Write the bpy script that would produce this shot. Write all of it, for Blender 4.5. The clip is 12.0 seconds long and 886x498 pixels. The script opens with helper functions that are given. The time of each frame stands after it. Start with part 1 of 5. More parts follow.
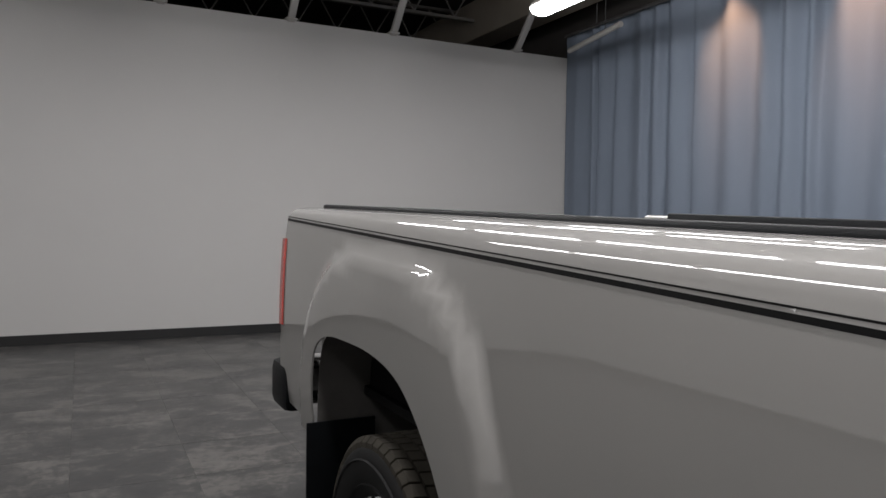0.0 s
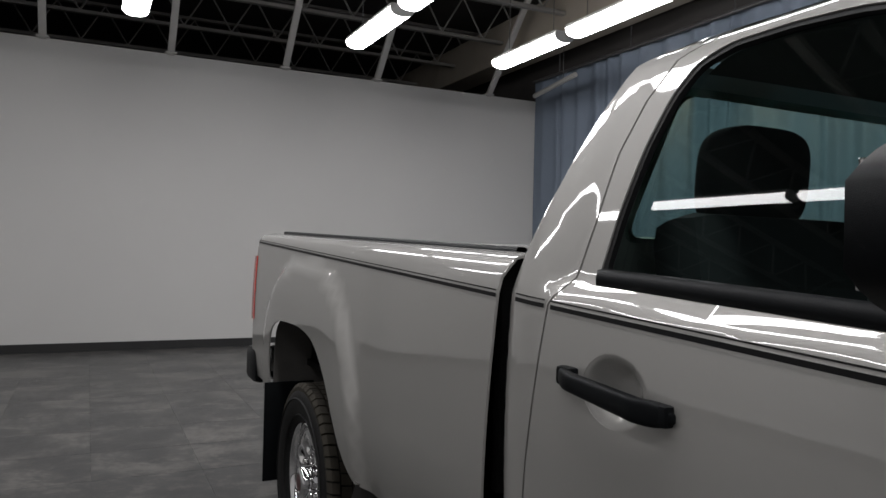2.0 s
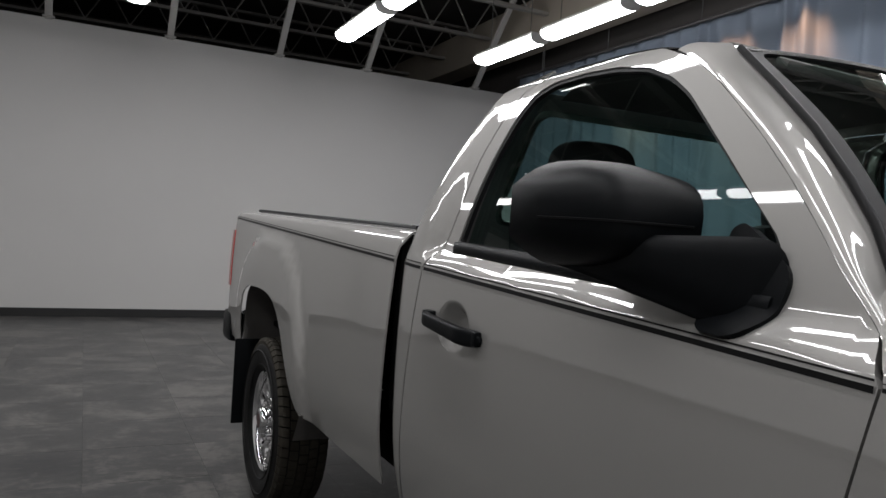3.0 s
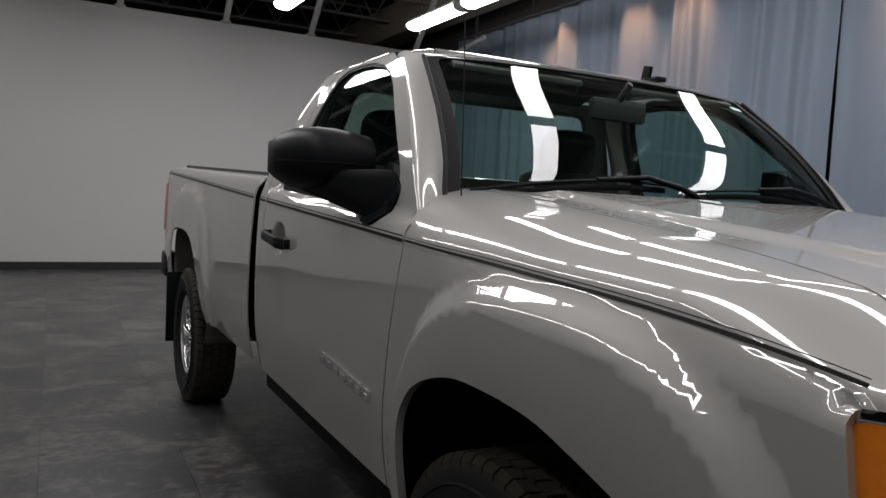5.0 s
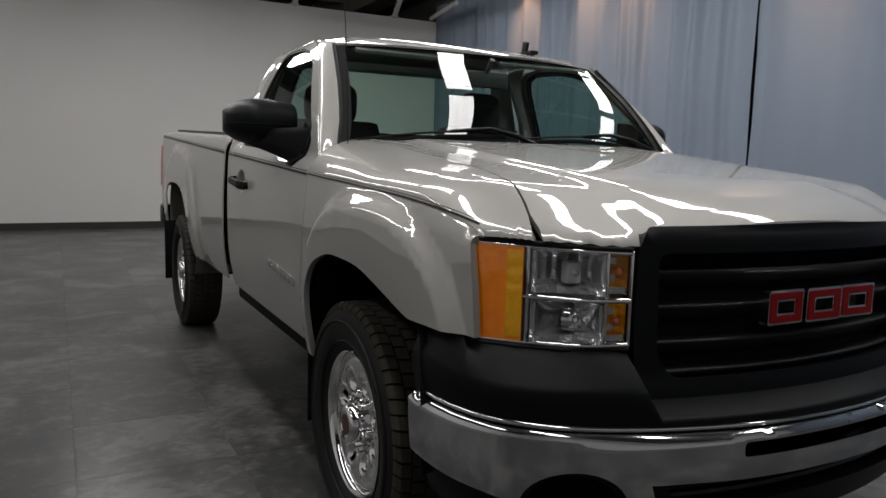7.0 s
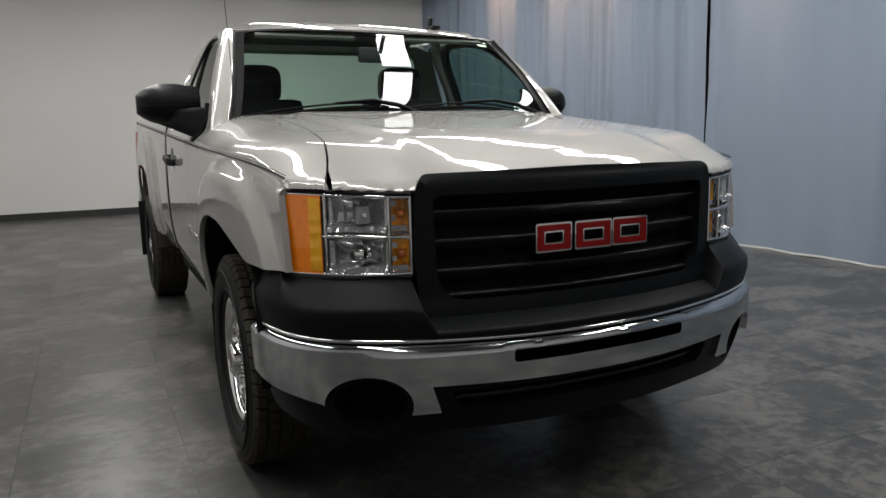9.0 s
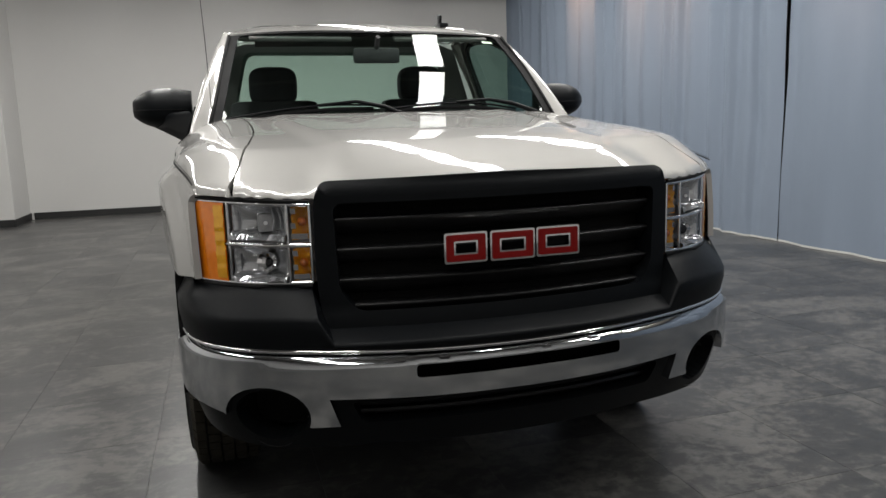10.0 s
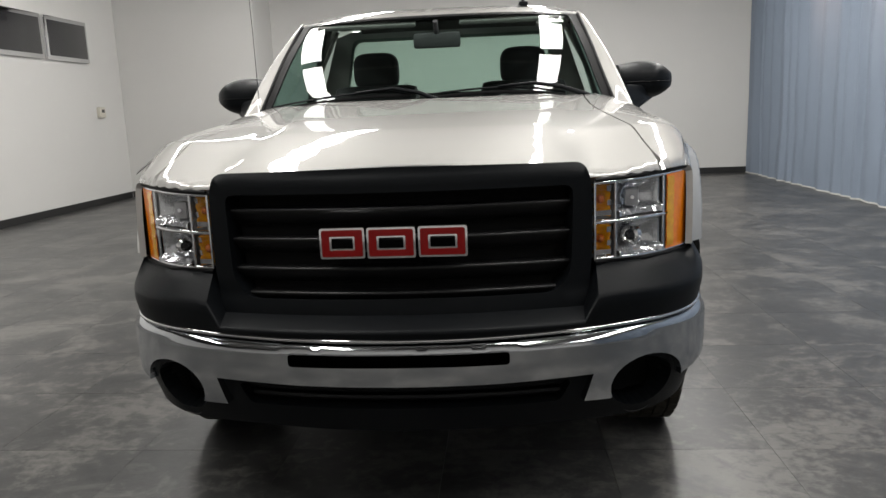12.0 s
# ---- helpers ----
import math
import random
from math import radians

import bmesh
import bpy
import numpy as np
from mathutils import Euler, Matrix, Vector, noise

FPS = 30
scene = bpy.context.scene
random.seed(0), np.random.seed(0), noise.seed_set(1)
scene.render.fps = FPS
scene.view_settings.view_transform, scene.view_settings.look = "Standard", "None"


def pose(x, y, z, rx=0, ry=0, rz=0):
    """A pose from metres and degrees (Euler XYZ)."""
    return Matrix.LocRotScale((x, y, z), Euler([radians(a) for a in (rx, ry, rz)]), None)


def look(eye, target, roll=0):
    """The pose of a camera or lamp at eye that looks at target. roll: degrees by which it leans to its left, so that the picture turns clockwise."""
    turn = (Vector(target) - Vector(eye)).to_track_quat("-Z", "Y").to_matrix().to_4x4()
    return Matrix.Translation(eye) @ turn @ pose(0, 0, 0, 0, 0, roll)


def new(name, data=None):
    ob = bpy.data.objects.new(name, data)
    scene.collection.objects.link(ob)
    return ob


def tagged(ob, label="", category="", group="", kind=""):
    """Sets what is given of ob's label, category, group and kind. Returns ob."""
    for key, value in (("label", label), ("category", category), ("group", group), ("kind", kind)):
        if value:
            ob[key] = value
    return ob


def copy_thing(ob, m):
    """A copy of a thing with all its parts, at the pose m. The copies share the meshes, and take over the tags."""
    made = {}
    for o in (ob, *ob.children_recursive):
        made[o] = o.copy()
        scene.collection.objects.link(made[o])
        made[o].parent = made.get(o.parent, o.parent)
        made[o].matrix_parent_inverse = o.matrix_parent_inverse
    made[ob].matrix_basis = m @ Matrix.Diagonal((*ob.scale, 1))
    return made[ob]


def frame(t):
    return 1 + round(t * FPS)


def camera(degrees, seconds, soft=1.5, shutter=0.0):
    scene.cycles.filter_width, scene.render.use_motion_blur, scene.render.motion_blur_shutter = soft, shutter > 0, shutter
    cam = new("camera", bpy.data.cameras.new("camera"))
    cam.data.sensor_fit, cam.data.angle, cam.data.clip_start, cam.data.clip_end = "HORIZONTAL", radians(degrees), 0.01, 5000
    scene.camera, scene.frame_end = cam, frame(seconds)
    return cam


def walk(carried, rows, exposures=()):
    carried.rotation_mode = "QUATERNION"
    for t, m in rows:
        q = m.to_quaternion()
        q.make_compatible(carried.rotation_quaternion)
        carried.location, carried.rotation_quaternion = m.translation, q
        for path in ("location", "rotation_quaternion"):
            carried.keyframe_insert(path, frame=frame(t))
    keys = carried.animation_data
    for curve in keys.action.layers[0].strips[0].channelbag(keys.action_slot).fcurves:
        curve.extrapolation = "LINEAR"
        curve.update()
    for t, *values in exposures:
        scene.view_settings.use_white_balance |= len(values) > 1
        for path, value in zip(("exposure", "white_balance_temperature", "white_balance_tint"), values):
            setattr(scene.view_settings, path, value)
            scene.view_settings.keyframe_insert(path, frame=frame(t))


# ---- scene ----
cam = camera(62.3, 12.0)
PATH = [
    (0, (-1.671, 1.614, 1.364), (-0.786, 3.406, 1.29), 0.9),
    (0.5, (-1.716, 1.347, 1.338), (-0.753, 3.096, 1.223), 1.4),
    (1, (-1.735, 1.073, 1.339), (-0.831, 2.856, 1.252), 1.4),
    (1.5, (-1.718, 0.772, 1.351), (-0.925, 2.607, 1.276), 1.5),
    (2, (-1.777, 0.478, 1.349), (-0.904, 2.278, 1.35), 1.4),
    (2.5, (-1.823, 0.207, 1.346), (-0.897, 1.979, 1.298), 2.3),
    (3, (-1.787, -0.119, 1.329), (-0.905, 1.676, 1.296), 3.7),
    (3.2, (-1.764, -0.205, 1.338), (-0.895, 1.595, 1.293), 2.2),
    (4.8, (-1.708, -1.074, 1.297), (-0.777, 0.692, 1.169), 3.3),
    (5, (-1.693, -1.154, 1.292), (-0.75, 0.604, 1.151), 3.0),
    (5.5, (-1.746, -1.419, 1.277), (-0.735, 0.302, 1.143), 2.9),
    (6, (-1.786, -1.664, 1.28), (-0.746, 0.038, 1.131), 3.1),
    (6.5, (-1.747, -1.937, 1.258), (-0.786, -0.198, 1.031), 2.7),
    (7, (-1.759, -2.153, 1.259), (-0.831, -0.399, 1.01), 1.6),
    (7.5, (-1.835, -2.377, 1.245), (-0.819, -0.676, 0.972), 1.9),
    (7.7, (-1.861, -2.453, 1.251), (-0.818, -0.768, 0.981), 2.0),
    (9.3, (-1.207, -2.781, 1.224), (-0.395, -0.982, 0.901), -1.6),
    (9.5, (-1.091, -2.784, 1.244), (-0.306, -0.974, 0.919), -1.5),
    (10, (-0.802, -2.898, 1.241), (-0.231, -1.008, 0.919), -1.8),
    (10.5, (-0.531, -3.022, 1.259), (-0.113, -1.094, 0.931), -2.1),
    (11, (-0.277, -2.978, 1.235), (-0.02, -1.025, 0.892), -1.7),
    (11.5, (-0.024, -2.917, 1.255), (0.032, -0.951, 0.891), -2.2),
    (12, (0.308, -2.967, 1.264), (0.142, -1.008, 0.896), -2.3),
]
walk(cam, [(t, look(eye, target, roll)) for t, eye, target, roll in PATH],
     exposures=[(0, -0.36, 6350, 14), (1.5, -0.44, 6300, 13), (3, -0.48, 6250, 13), (5.5, -0.70, 6350, 14), (7, -0.50, 6420, 12), (9.5, 0.08, 6480, 10), (11, 0.24, 6520, 10), (12, 0.44, 6530, 10)])

# ---- world: a closed hall, next to no daylight ----
world = bpy.data.worlds.new("world")
world.use_nodes = True
scene.world = world
world.node_tree.nodes["Background"].inputs[0].default_value = (0.02, 0.022, 0.025, 1)
world.node_tree.nodes["Background"].inputs[1].default_value = 0.2
LAMP_POWER = 22.5       # emission of the fluorescent diffusers
SPOT_WATTS = 190.0      # warm spotlights over the curtain


# ---- materials ----
def nodes_of(name):
    m = bpy.data.materials.new(name)
    m.use_nodes = True
    return m, m.node_tree.nodes, m.node_tree.links, m.node_tree.nodes["Principled BSDF"]


def mat(name, color, rough=0.5, metal=0.0, coat=0.0, var=0.0, scale=8.0, bump=0.0, bump_scale=200.0, rough_var=0.0,
        stretch=(1, 1, 1), emit=0.0, spec=0.5, coat_ior=1.62):
    m, n, l, b = nodes_of(name)
    b.inputs["Base Color"].default_value = (*color, 1)
    b.inputs["Roughness"].default_value = rough
    b.inputs["Metallic"].default_value = metal
    b.inputs["Coat Weight"].default_value = coat
    b.inputs["Coat Roughness"].default_value = 0.03
    b.inputs["Coat IOR"].default_value = coat_ior
    b.inputs["Specular IOR Level"].default_value = spec
    co = n.new("ShaderNodeTexCoord")
    mp = n.new("ShaderNodeMapping")
    mp.inputs["Scale"].default_value = stretch
    l.new(co.outputs["Object"], mp.inputs["Vector"])
    if var or rough_var:
        a = n.new("ShaderNodeTexNoise")
        a.inputs["Scale"].default_value, a.inputs["Detail"].default_value = scale, 6
        l.new(mp.outputs[0], a.inputs["Vector"])
        if var:
            mix = n.new("ShaderNodeMix")
            mix.data_type = "RGBA"
            mix.inputs["A"].default_value = (*[c * (1 - var) for c in color], 1)
            mix.inputs["B"].default_value = (*[min(1, c * (1 + var)) for c in color], 1)
            l.new(a.outputs["Fac"], mix.inputs["Factor"])
            l.new(mix.outputs["Result"], b.inputs["Base Color"])
        if rough_var:
            r = n.new("ShaderNodeMapRange")
            r.inputs["To Min"].default_value, r.inputs["To Max"].default_value = rough - rough_var, rough + rough_var
            l.new(a.outputs["Fac"], r.inputs["Value"])
            l.new(r.outputs[0], b.inputs["Roughness"])
    if bump:
        t = n.new("ShaderNodeTexNoise")
        t.inputs["Scale"].default_value, t.inputs["Detail"].default_value = bump_scale, 4
        l.new(mp.outputs[0], t.inputs["Vector"])
        bp = n.new("ShaderNodeBump")
        bp.inputs["Strength"].default_value, bp.inputs["Distance"].default_value = bump, 0.002
        l.new(t.outputs["Fac"], bp.inputs["Height"])
        l.new(bp.outputs[0], b.inputs["Normal"])
    if emit:
        b.inputs["Emission Color"].default_value = (*color, 1)
        b.inputs["Emission Strength"].default_value = emit
    return m


def glass_mat(name, tint, gloss=0.055):
    """Thin pane: tinted straight-through light and a Fresnel gloss."""
    m, n, l, b = nodes_of(name)
    n.remove(b)
    out = n["Material Output"]
    tr, gl, fr, mix = (n.new(k) for k in ("ShaderNodeBsdfTransparent", "ShaderNodeBsdfGlossy", "ShaderNodeLayerWeight", "ShaderNodeMixShader"))
    power, rise = n.new("ShaderNodeMath"), n.new("ShaderNodeMath")
    power.operation, rise.operation = "POWER", "MULTIPLY_ADD"
    power.inputs[1].default_value, rise.inputs[1].default_value, rise.inputs[2].default_value = 5.0, 0.9, gloss
    tr.inputs[0].default_value = (*tint, 1)
    gl.inputs["Roughness"].default_value = 0.01
    fr.inputs["Blend"].default_value = 0.5
    l.new(fr.outputs["Facing"], power.inputs[0])
    l.new(power.outputs[0], rise.inputs[0])
    l.new(rise.outputs[0], mix.inputs[0])
    l.new(tr.outputs[0], mix.inputs[1])
    l.new(gl.outputs[0], mix.inputs[2])
    l.new(mix.outputs[0], out.inputs[0])
    return m


def floor_mat():
    """Dark slate-look vinyl tile: clouded, streaked, scuffed, each tile a little different."""
    m, n, l, b = nodes_of("slate vinyl")
    geo, info = n.new("ShaderNodeNewGeometry"), n.new("ShaderNodeObjectInfo")
    off = n.new("ShaderNodeVectorMath")
    off.operation = "MULTIPLY_ADD"
    l.new(info.outputs["Random"], off.inputs[0])
    off.inputs[1].default_value = (0.5, 0.3, 0.0)
    l.new(geo.outputs["Position"], off.inputs[2])
    st = n.new("ShaderNodeMapping")
    st.inputs["Scale"].default_value = (1.0, 1.15, 1.0)
    l.new(off.outputs[0], st.inputs[0])
    big, fine, scuff = (n.new("ShaderNodeTexNoise") for _ in range(3))
    for t, sc, de, di in ((big, 1.9, 9, 0.5), (fine, 16.0, 12, 0.4), (scuff, 4.0, 14, 1.6)):
        t.inputs["Scale"].default_value, t.inputs["Detail"].default_value, t.inputs["Distortion"].default_value = sc, de, di
        t.inputs["Roughness"].default_value = 0.65
        l.new(st.outputs[0], t.inputs["Vector"])
    add = n.new("ShaderNodeMath")
    add.operation = "MULTIPLY_ADD"
    l.new(fine.outputs["Fac"], add.inputs[0])
    add.inputs[1].default_value = 0.70
    l.new(big.outputs["Fac"], add.inputs[2])
    jit = n.new("ShaderNodeMath")
    jit.operation = "MULTIPLY_ADD"
    l.new(info.outputs["Random"], jit.inputs[0])
    jit.inputs[1].default_value = 0.035
    l.new(add.outputs[0], jit.inputs[2])
    ramp = n.new("ShaderNodeValToRGB")
    e = ramp.color_ramp.elements
    e[0].position, e[0].color = 0.62, (0.030, 0.0306, 0.0316, 1)
    e[1].position, e[1].color = 1.12, (0.112, 0.108, 0.101, 1)
    mid = e.new(0.86)
    mid.color = (0.050, 0.0498, 0.0490, 1)
    l.new(jit.outputs[0], ramp.inputs[0])
    sr = n.new("ShaderNodeMapRange")
    sr.inputs["From Min"].default_value, sr.inputs["From Max"].default_value = 0.55, 0.74
    l.new(scuff.outputs["Fac"], sr.inputs["Value"])
    mix = n.new("ShaderNodeMix")
    mix.data_type = "RGBA"
    mix.inputs["B"].default_value = (0.19, 0.184, 0.172, 1)
    half = n.new("ShaderNodeMath")
    half.operation = "MULTIPLY"
    half.inputs[1].default_value = 0.38
    l.new(sr.outputs[0], half.inputs[0])
    l.new(half.outputs[0], mix.inputs["Factor"])
    l.new(ramp.outputs[0], mix.inputs["A"])
    l.new(mix.outputs["Result"], b.inputs["Base Color"])
    b.inputs["Specular IOR Level"].default_value = 0.32
    rr = n.new("ShaderNodeMapRange")
    rr.inputs["To Min"].default_value, rr.inputs["To Max"].default_value = 0.22, 0.42
    l.new(fine.outputs["Fac"], rr.inputs["Value"])
    l.new(rr.outputs[0], b.inputs["Roughness"])
    bp = n.new("ShaderNodeBump")
    bp.inputs["Strength"].default_value, bp.inputs["Distance"].default_value = 0.25, 0.003
    l.new(fine.outputs["Fac"], bp.inputs["Height"])
    l.new(bp.outputs[0], b.inputs["Normal"])
    return m


PAINT = mat("pewter metallic paint", (0.376, 0.368, 0.352), 0.54, 0.48, coat=1.0, var=0.03, scale=900, spec=0.08, coat_ior=1.95)
CHROME = mat("chrome", (0.78, 0.78, 0.79), 0.05, 1.0, var=0.04, scale=6, rough_var=0.03)
BLACK_TRIM = mat("textured black plastic", (0.0042, 0.0050, 0.0060), 0.40, bump=0.2, bump_scale=900, var=0.2, scale=40, spec=0.13)
GRILLE_BLACK = mat("satin black grille plastic", (0.006, 0.006, 0.0065), 0.36, bump=0.1, bump_scale=700, var=0.15, scale=20, spec=0.48)
RUBBER = mat("tyre rubber", (0.008, 0.008, 0.008), 0.62, bump=0.3, bump_scale=300, var=0.3, scale=30, spec=0.22)
TREAD = mat("dusty tread rubber", (0.037, 0.033, 0.026), 0.85, bump=0.4, bump_scale=250, var=0.35, scale=25, spec=0.2)
SEAL = mat("black rubber seal", (0.006, 0.006, 0.0065), 0.5, var=0.2, scale=30, spec=0.18)
# near-black; behind grille, valance and hood it puts the shade into the colour
VOID = mat("near-black underside and shaded depth", (0.006, 0.006, 0.006), 0.9, var=0.3, scale=12, spec=0.1)
WELL = mat("dusty painted wheelhouse steel", (0.09, 0.085, 0.08), 0.6, var=0.35, scale=9, bump=0.2, bump_scale=60)
CLOTH = mat("charcoal seat cloth", (0.03, 0.03, 0.032), 0.9, var=0.2, scale=60, bump=0.4, bump_scale=500)
CABIN = mat("dark grey cabin plastic", (0.022, 0.022, 0.024), 0.55, var=0.15, scale=40, bump=0.2, bump_scale=600)
HEADLINER = mat("grey headliner", (0.10, 0.10, 0.095), 0.9, var=0.1, scale=80)
AMBER = mat("amber lens", (1.0, 0.23, 0.010), 0.14, coat=0.6, var=0.25, scale=40)
AMBER_DEEP = mat("deep amber reflector", (1.0, 0.40, 0.012), 0.14, metal=0.15, coat=0.5, var=0.3, scale=60)
AMBER_BULB = mat("dark amber bulb glass", (0.42, 0.10, 0.006), 0.12, coat=0.6, var=0.1, scale=60)
RED_LENS = mat("red tail lamp lens", (0.55, 0.03, 0.015), 0.12, coat=0.6, var=0.15, scale=30)
EMBLEM_RED = mat("emblem red enamel", (0.19, 0.004, 0.004), 0.30, spec=0.2, coat=0.08, var=0.12, scale=40)
EMBLEM_DARK = mat("emblem black enamel", (0.02, 0.02, 0.022), 0.25, coat=0.5, var=0.12, scale=40)
# darker and bluer than CHROME: the grey reflections are put into its colour
BUMPER_CHROME = mat("bumper chrome toned for grey reflections", (0.60, 0.615, 0.64), 0.10, 1.0, var=0.05, scale=5, rough_var=0.03)
REFLECTOR = mat("faceted lamp reflector", (0.62, 0.63, 0.65), 0.14, 0.85, var=0.1, scale=30, bump=0.35, bump_scale=60)
STEEL = mat("grey axle steel", (0.10, 0.10, 0.10), 0.55, 0.6, var=0.3, scale=15)
LAMP_GREY = mat("pale grey lamp bezel", (0.38, 0.38, 0.39), 0.3, 0.4, var=0.1, scale=30)
GLASS_WS = glass_mat("windshield glass", (0.66, 0.80, 0.74))
GLASS_SIDE = glass_mat("tinted door glass", (0.37, 0.50, 0.475))
GLASS_REAR = glass_mat("rear glass", (0.72, 0.86, 0.80))
GLASS_CLEAR = glass_mat("clear lamp cover", (0.97, 0.97, 0.97), 0.03)
MIRROR = mat("mirror glass", (0.8, 0.8, 0.8), 0.02, 1.0)
WALL = mat("off-white wall paint", (0.60, 0.592, 0.575), 0.7, var=0.03, scale=1.2, bump=0.12, bump_scale=120)
BASE = mat("black vinyl cove base", (0.018, 0.018, 0.018), 0.45, var=0.2, scale=6)
CURTAIN = mat("slate blue curtain cloth", (0.170, 0.206, 0.262), 0.75, var=0.10, scale=3.0, bump=0.25, bump_scale=350, stretch=(1, 1, 0.15))
HEM = mat("pale curtain hem", (0.5, 0.5, 0.48), 0.85, var=0.15, scale=20)
DECK = mat("dark roof deck", (0.055, 0.05, 0.047), 0.8, var=0.3, scale=1.5)
JOIST = mat("dusty painted joist steel", (0.22, 0.21, 0.195), 0.6, var=0.25, scale=3)
STRUT = mat("pale grey painted brace", (0.46, 0.45, 0.43), 0.55, var=0.12, scale=5)
TUBE = mat("lit fluorescent diffuser", (1.0, 0.985, 0.95), 0.4, emit=LAMP_POWER)
FIXTURE = mat("white enamel lamp housing", (0.6, 0.6, 0.58), 0.45, var=0.08, scale=10)
CREAM = mat("cream plastic box", (0.55, 0.52, 0.45), 0.5, var=0.08, scale=20)
GROUT = mat("dark joint", (0.045, 0.044, 0.043), 0.9, var=0.2, scale=5)
SLATE = floor_mat()


# ---- mesh helpers ----
def link_mesh(name, me, material, parent=None, label=""):
    me.materials.append(material)
    ob = new(name, me)
    if parent:
        ob.parent = parent
    if label:
        tagged(ob, label)
    return ob


def part(name, bm, material, parent=None, label="", smooth=True):
    me = bpy.data.meshes.new(name)
    bm.normal_update()
    for f in bm.faces:
        f.smooth = smooth
    bm.to_mesh(me)
    bm.free()
    return link_mesh(name, me, material, parent, label)


def soft(bm, degrees=35):
    """Marks edges sharper than the angle, so that smooth shading stops there."""
    bm.normal_update()
    for e in bm.edges:
        if len(e.link_faces) == 2 and e.calc_face_angle(0) > radians(degrees):
            e.smooth = False
    return bm


def boxes(*specs):
    """One bmesh of bevelled boxes: (centre, size, bevel[, matrix])."""
    bm = bmesh.new()
    for c, s, bev, *m in specs:
        made = bmesh.ops.create_cube(bm, size=1.0)["verts"]
        bmesh.ops.scale(bm, vec=s, verts=made)
        if bev:
            edges = list({e for v in made for e in v.link_edges})
            r = bmesh.ops.bevel(bm, geom=edges, offset=bev, segments=2, affect="EDGES", profile=0.6)
            made = list({v for f in r["faces"] for v in f.verts} | {v for v in made if v.is_valid})
        if m:
            bmesh.ops.transform(bm, matrix=m[0], verts=made)
        bmesh.ops.translate(bm, vec=c, verts=made)
    return soft(bm)


def grid(rows, closed=False, bm=None, flip=False):
    """A sheet through rows of points; closed joins each row's end to its start."""
    bm = bm or bmesh.new()
    vs = [[bm.verts.new(p) for p in r] for r in rows]
    k = len(vs[0])
    for a, b in zip(vs, vs[1:]):
        for i in range(k if closed else k - 1):
            q = (a[i], a[(i + 1) % k], b[(i + 1) % k], b[i])
            bm.faces.new(q[::-1] if flip else q)
    return bm


def cap(bm, ring):
    bm.faces.new([bm.verts.new(p) for p in ring])


def sweep(points, radius, segs=8, bm=None, flat=1.0):
    """A tube along points; radius a number or one for each point."""
    bm = bm or bmesh.new()
    pts = [Vector(p) for p in points]
    rad = radius if isinstance(radius, (list, tuple)) else [radius] * len(pts)
    up, rows = None, []
    for i, p in enumerate(pts):
        d = (pts[min(i + 1, len(pts) - 1)] - pts[max(i - 1, 0)]).normalized()
        if up is None:
            up = d.orthogonal().normalized() if abs(d.z) > 0.9 else Vector((0, 0, 1))
        side = d.cross(up).normalized()
        up = side.cross(d).normalized()
        rows.append([p + (side * math.cos(a) + up * math.sin(a) * flat) * rad[i] for a in (2 * math.pi * j / segs for j in range(segs))])
    grid(rows, True, bm)
    cap(bm, rows[0][::-1])
    cap(bm, rows[-1])
    bmesh.ops.remove_doubles(bm, verts=bm.verts, dist=1e-6)
    bmesh.ops.recalc_face_normals(bm, faces=bm.faces)
    return soft(bm, 50)


def lathe(profile, segs=64, bm=None, axis_x=True):
    """Turns (radius, along) pairs about the x axis."""
    rows = []
    for j in range(segs):
        a = 2 * math.pi * j / segs
        rows.append([(w, r * math.cos(a), r * math.sin(a)) for r, w in profile])
    rows.append(rows[0])
    bm = grid(rows, bm=bm)
    bmesh.ops.remove_doubles(bm, verts=bm.verts, dist=1e-6)
    bmesh.ops.recalc_face_normals(bm, faces=bm.faces)
    return soft(bm, 40)


def interp(x, table):
    """Smooth (Catmull-Rom) interpolation through (x, value) pairs in rising x."""
    if x <= table[0][0]:
        return table[0][1]
    if x >= table[-1][0]:
        return table[-1][1]
    i = next(k for k in range(len(table) - 1) if x <= table[k + 1][0])
    (x0, y0), (x1, y1) = table[i], table[i + 1]
    m0 = (y1 - table[i - 1][1]) / (x1 - table[i - 1][0]) if i else (y1 - y0) / (x1 - x0)
    m1 = (table[i + 2][1] - y0) / (table[i + 2][0] - x0) if i + 2 < len(table) else (y1 - y0) / (x1 - x0)
    h, t = x1 - x0, (x - x0) / (x1 - x0)
    return (2 * t**3 - 3 * t * t + 1) * y0 + (t**3 - 2 * t * t + t) * h * m0 + (3 * t * t - 2 * t**3) * y1 + (t**3 - t * t) * h * m1


def ease(t):
    t = max(0.0, min(1.0, t))
    return t * t * (3 - 2 * t)


def rounded(points, radius, n=5):
    """A closed 2D outline with its corners rounded."""
    out, k = [], len(points)
    for i in range(k):
        p, a, b = (Vector(points[j % k]) for j in (i, i - 1, i + 1))
        r = min(radius, (a - p).length * 0.45, (b - p).length * 0.45)
        s, e = p + (a - p).normalized() * r, p + (b - p).normalized() * r
        out += [tuple(s * (1 - t) ** 2 + p * 2 * t * (1 - t) + e * t * t) for t in (j / n for j in range(n + 1))]
    return out


def resample(loop, h):
    out = []
    for i, p in enumerate(loop):
        q = loop[(i + 1) % len(loop)]
        d = math.dist(p, q)
        if d < 1e-6:
            continue
        k = max(1, math.ceil(d / h))
        out += [(p[0] + (q[0] - p[0]) * j / k, p[1] + (q[1] - p[1]) * j / k) for j in range(k)]
    return out


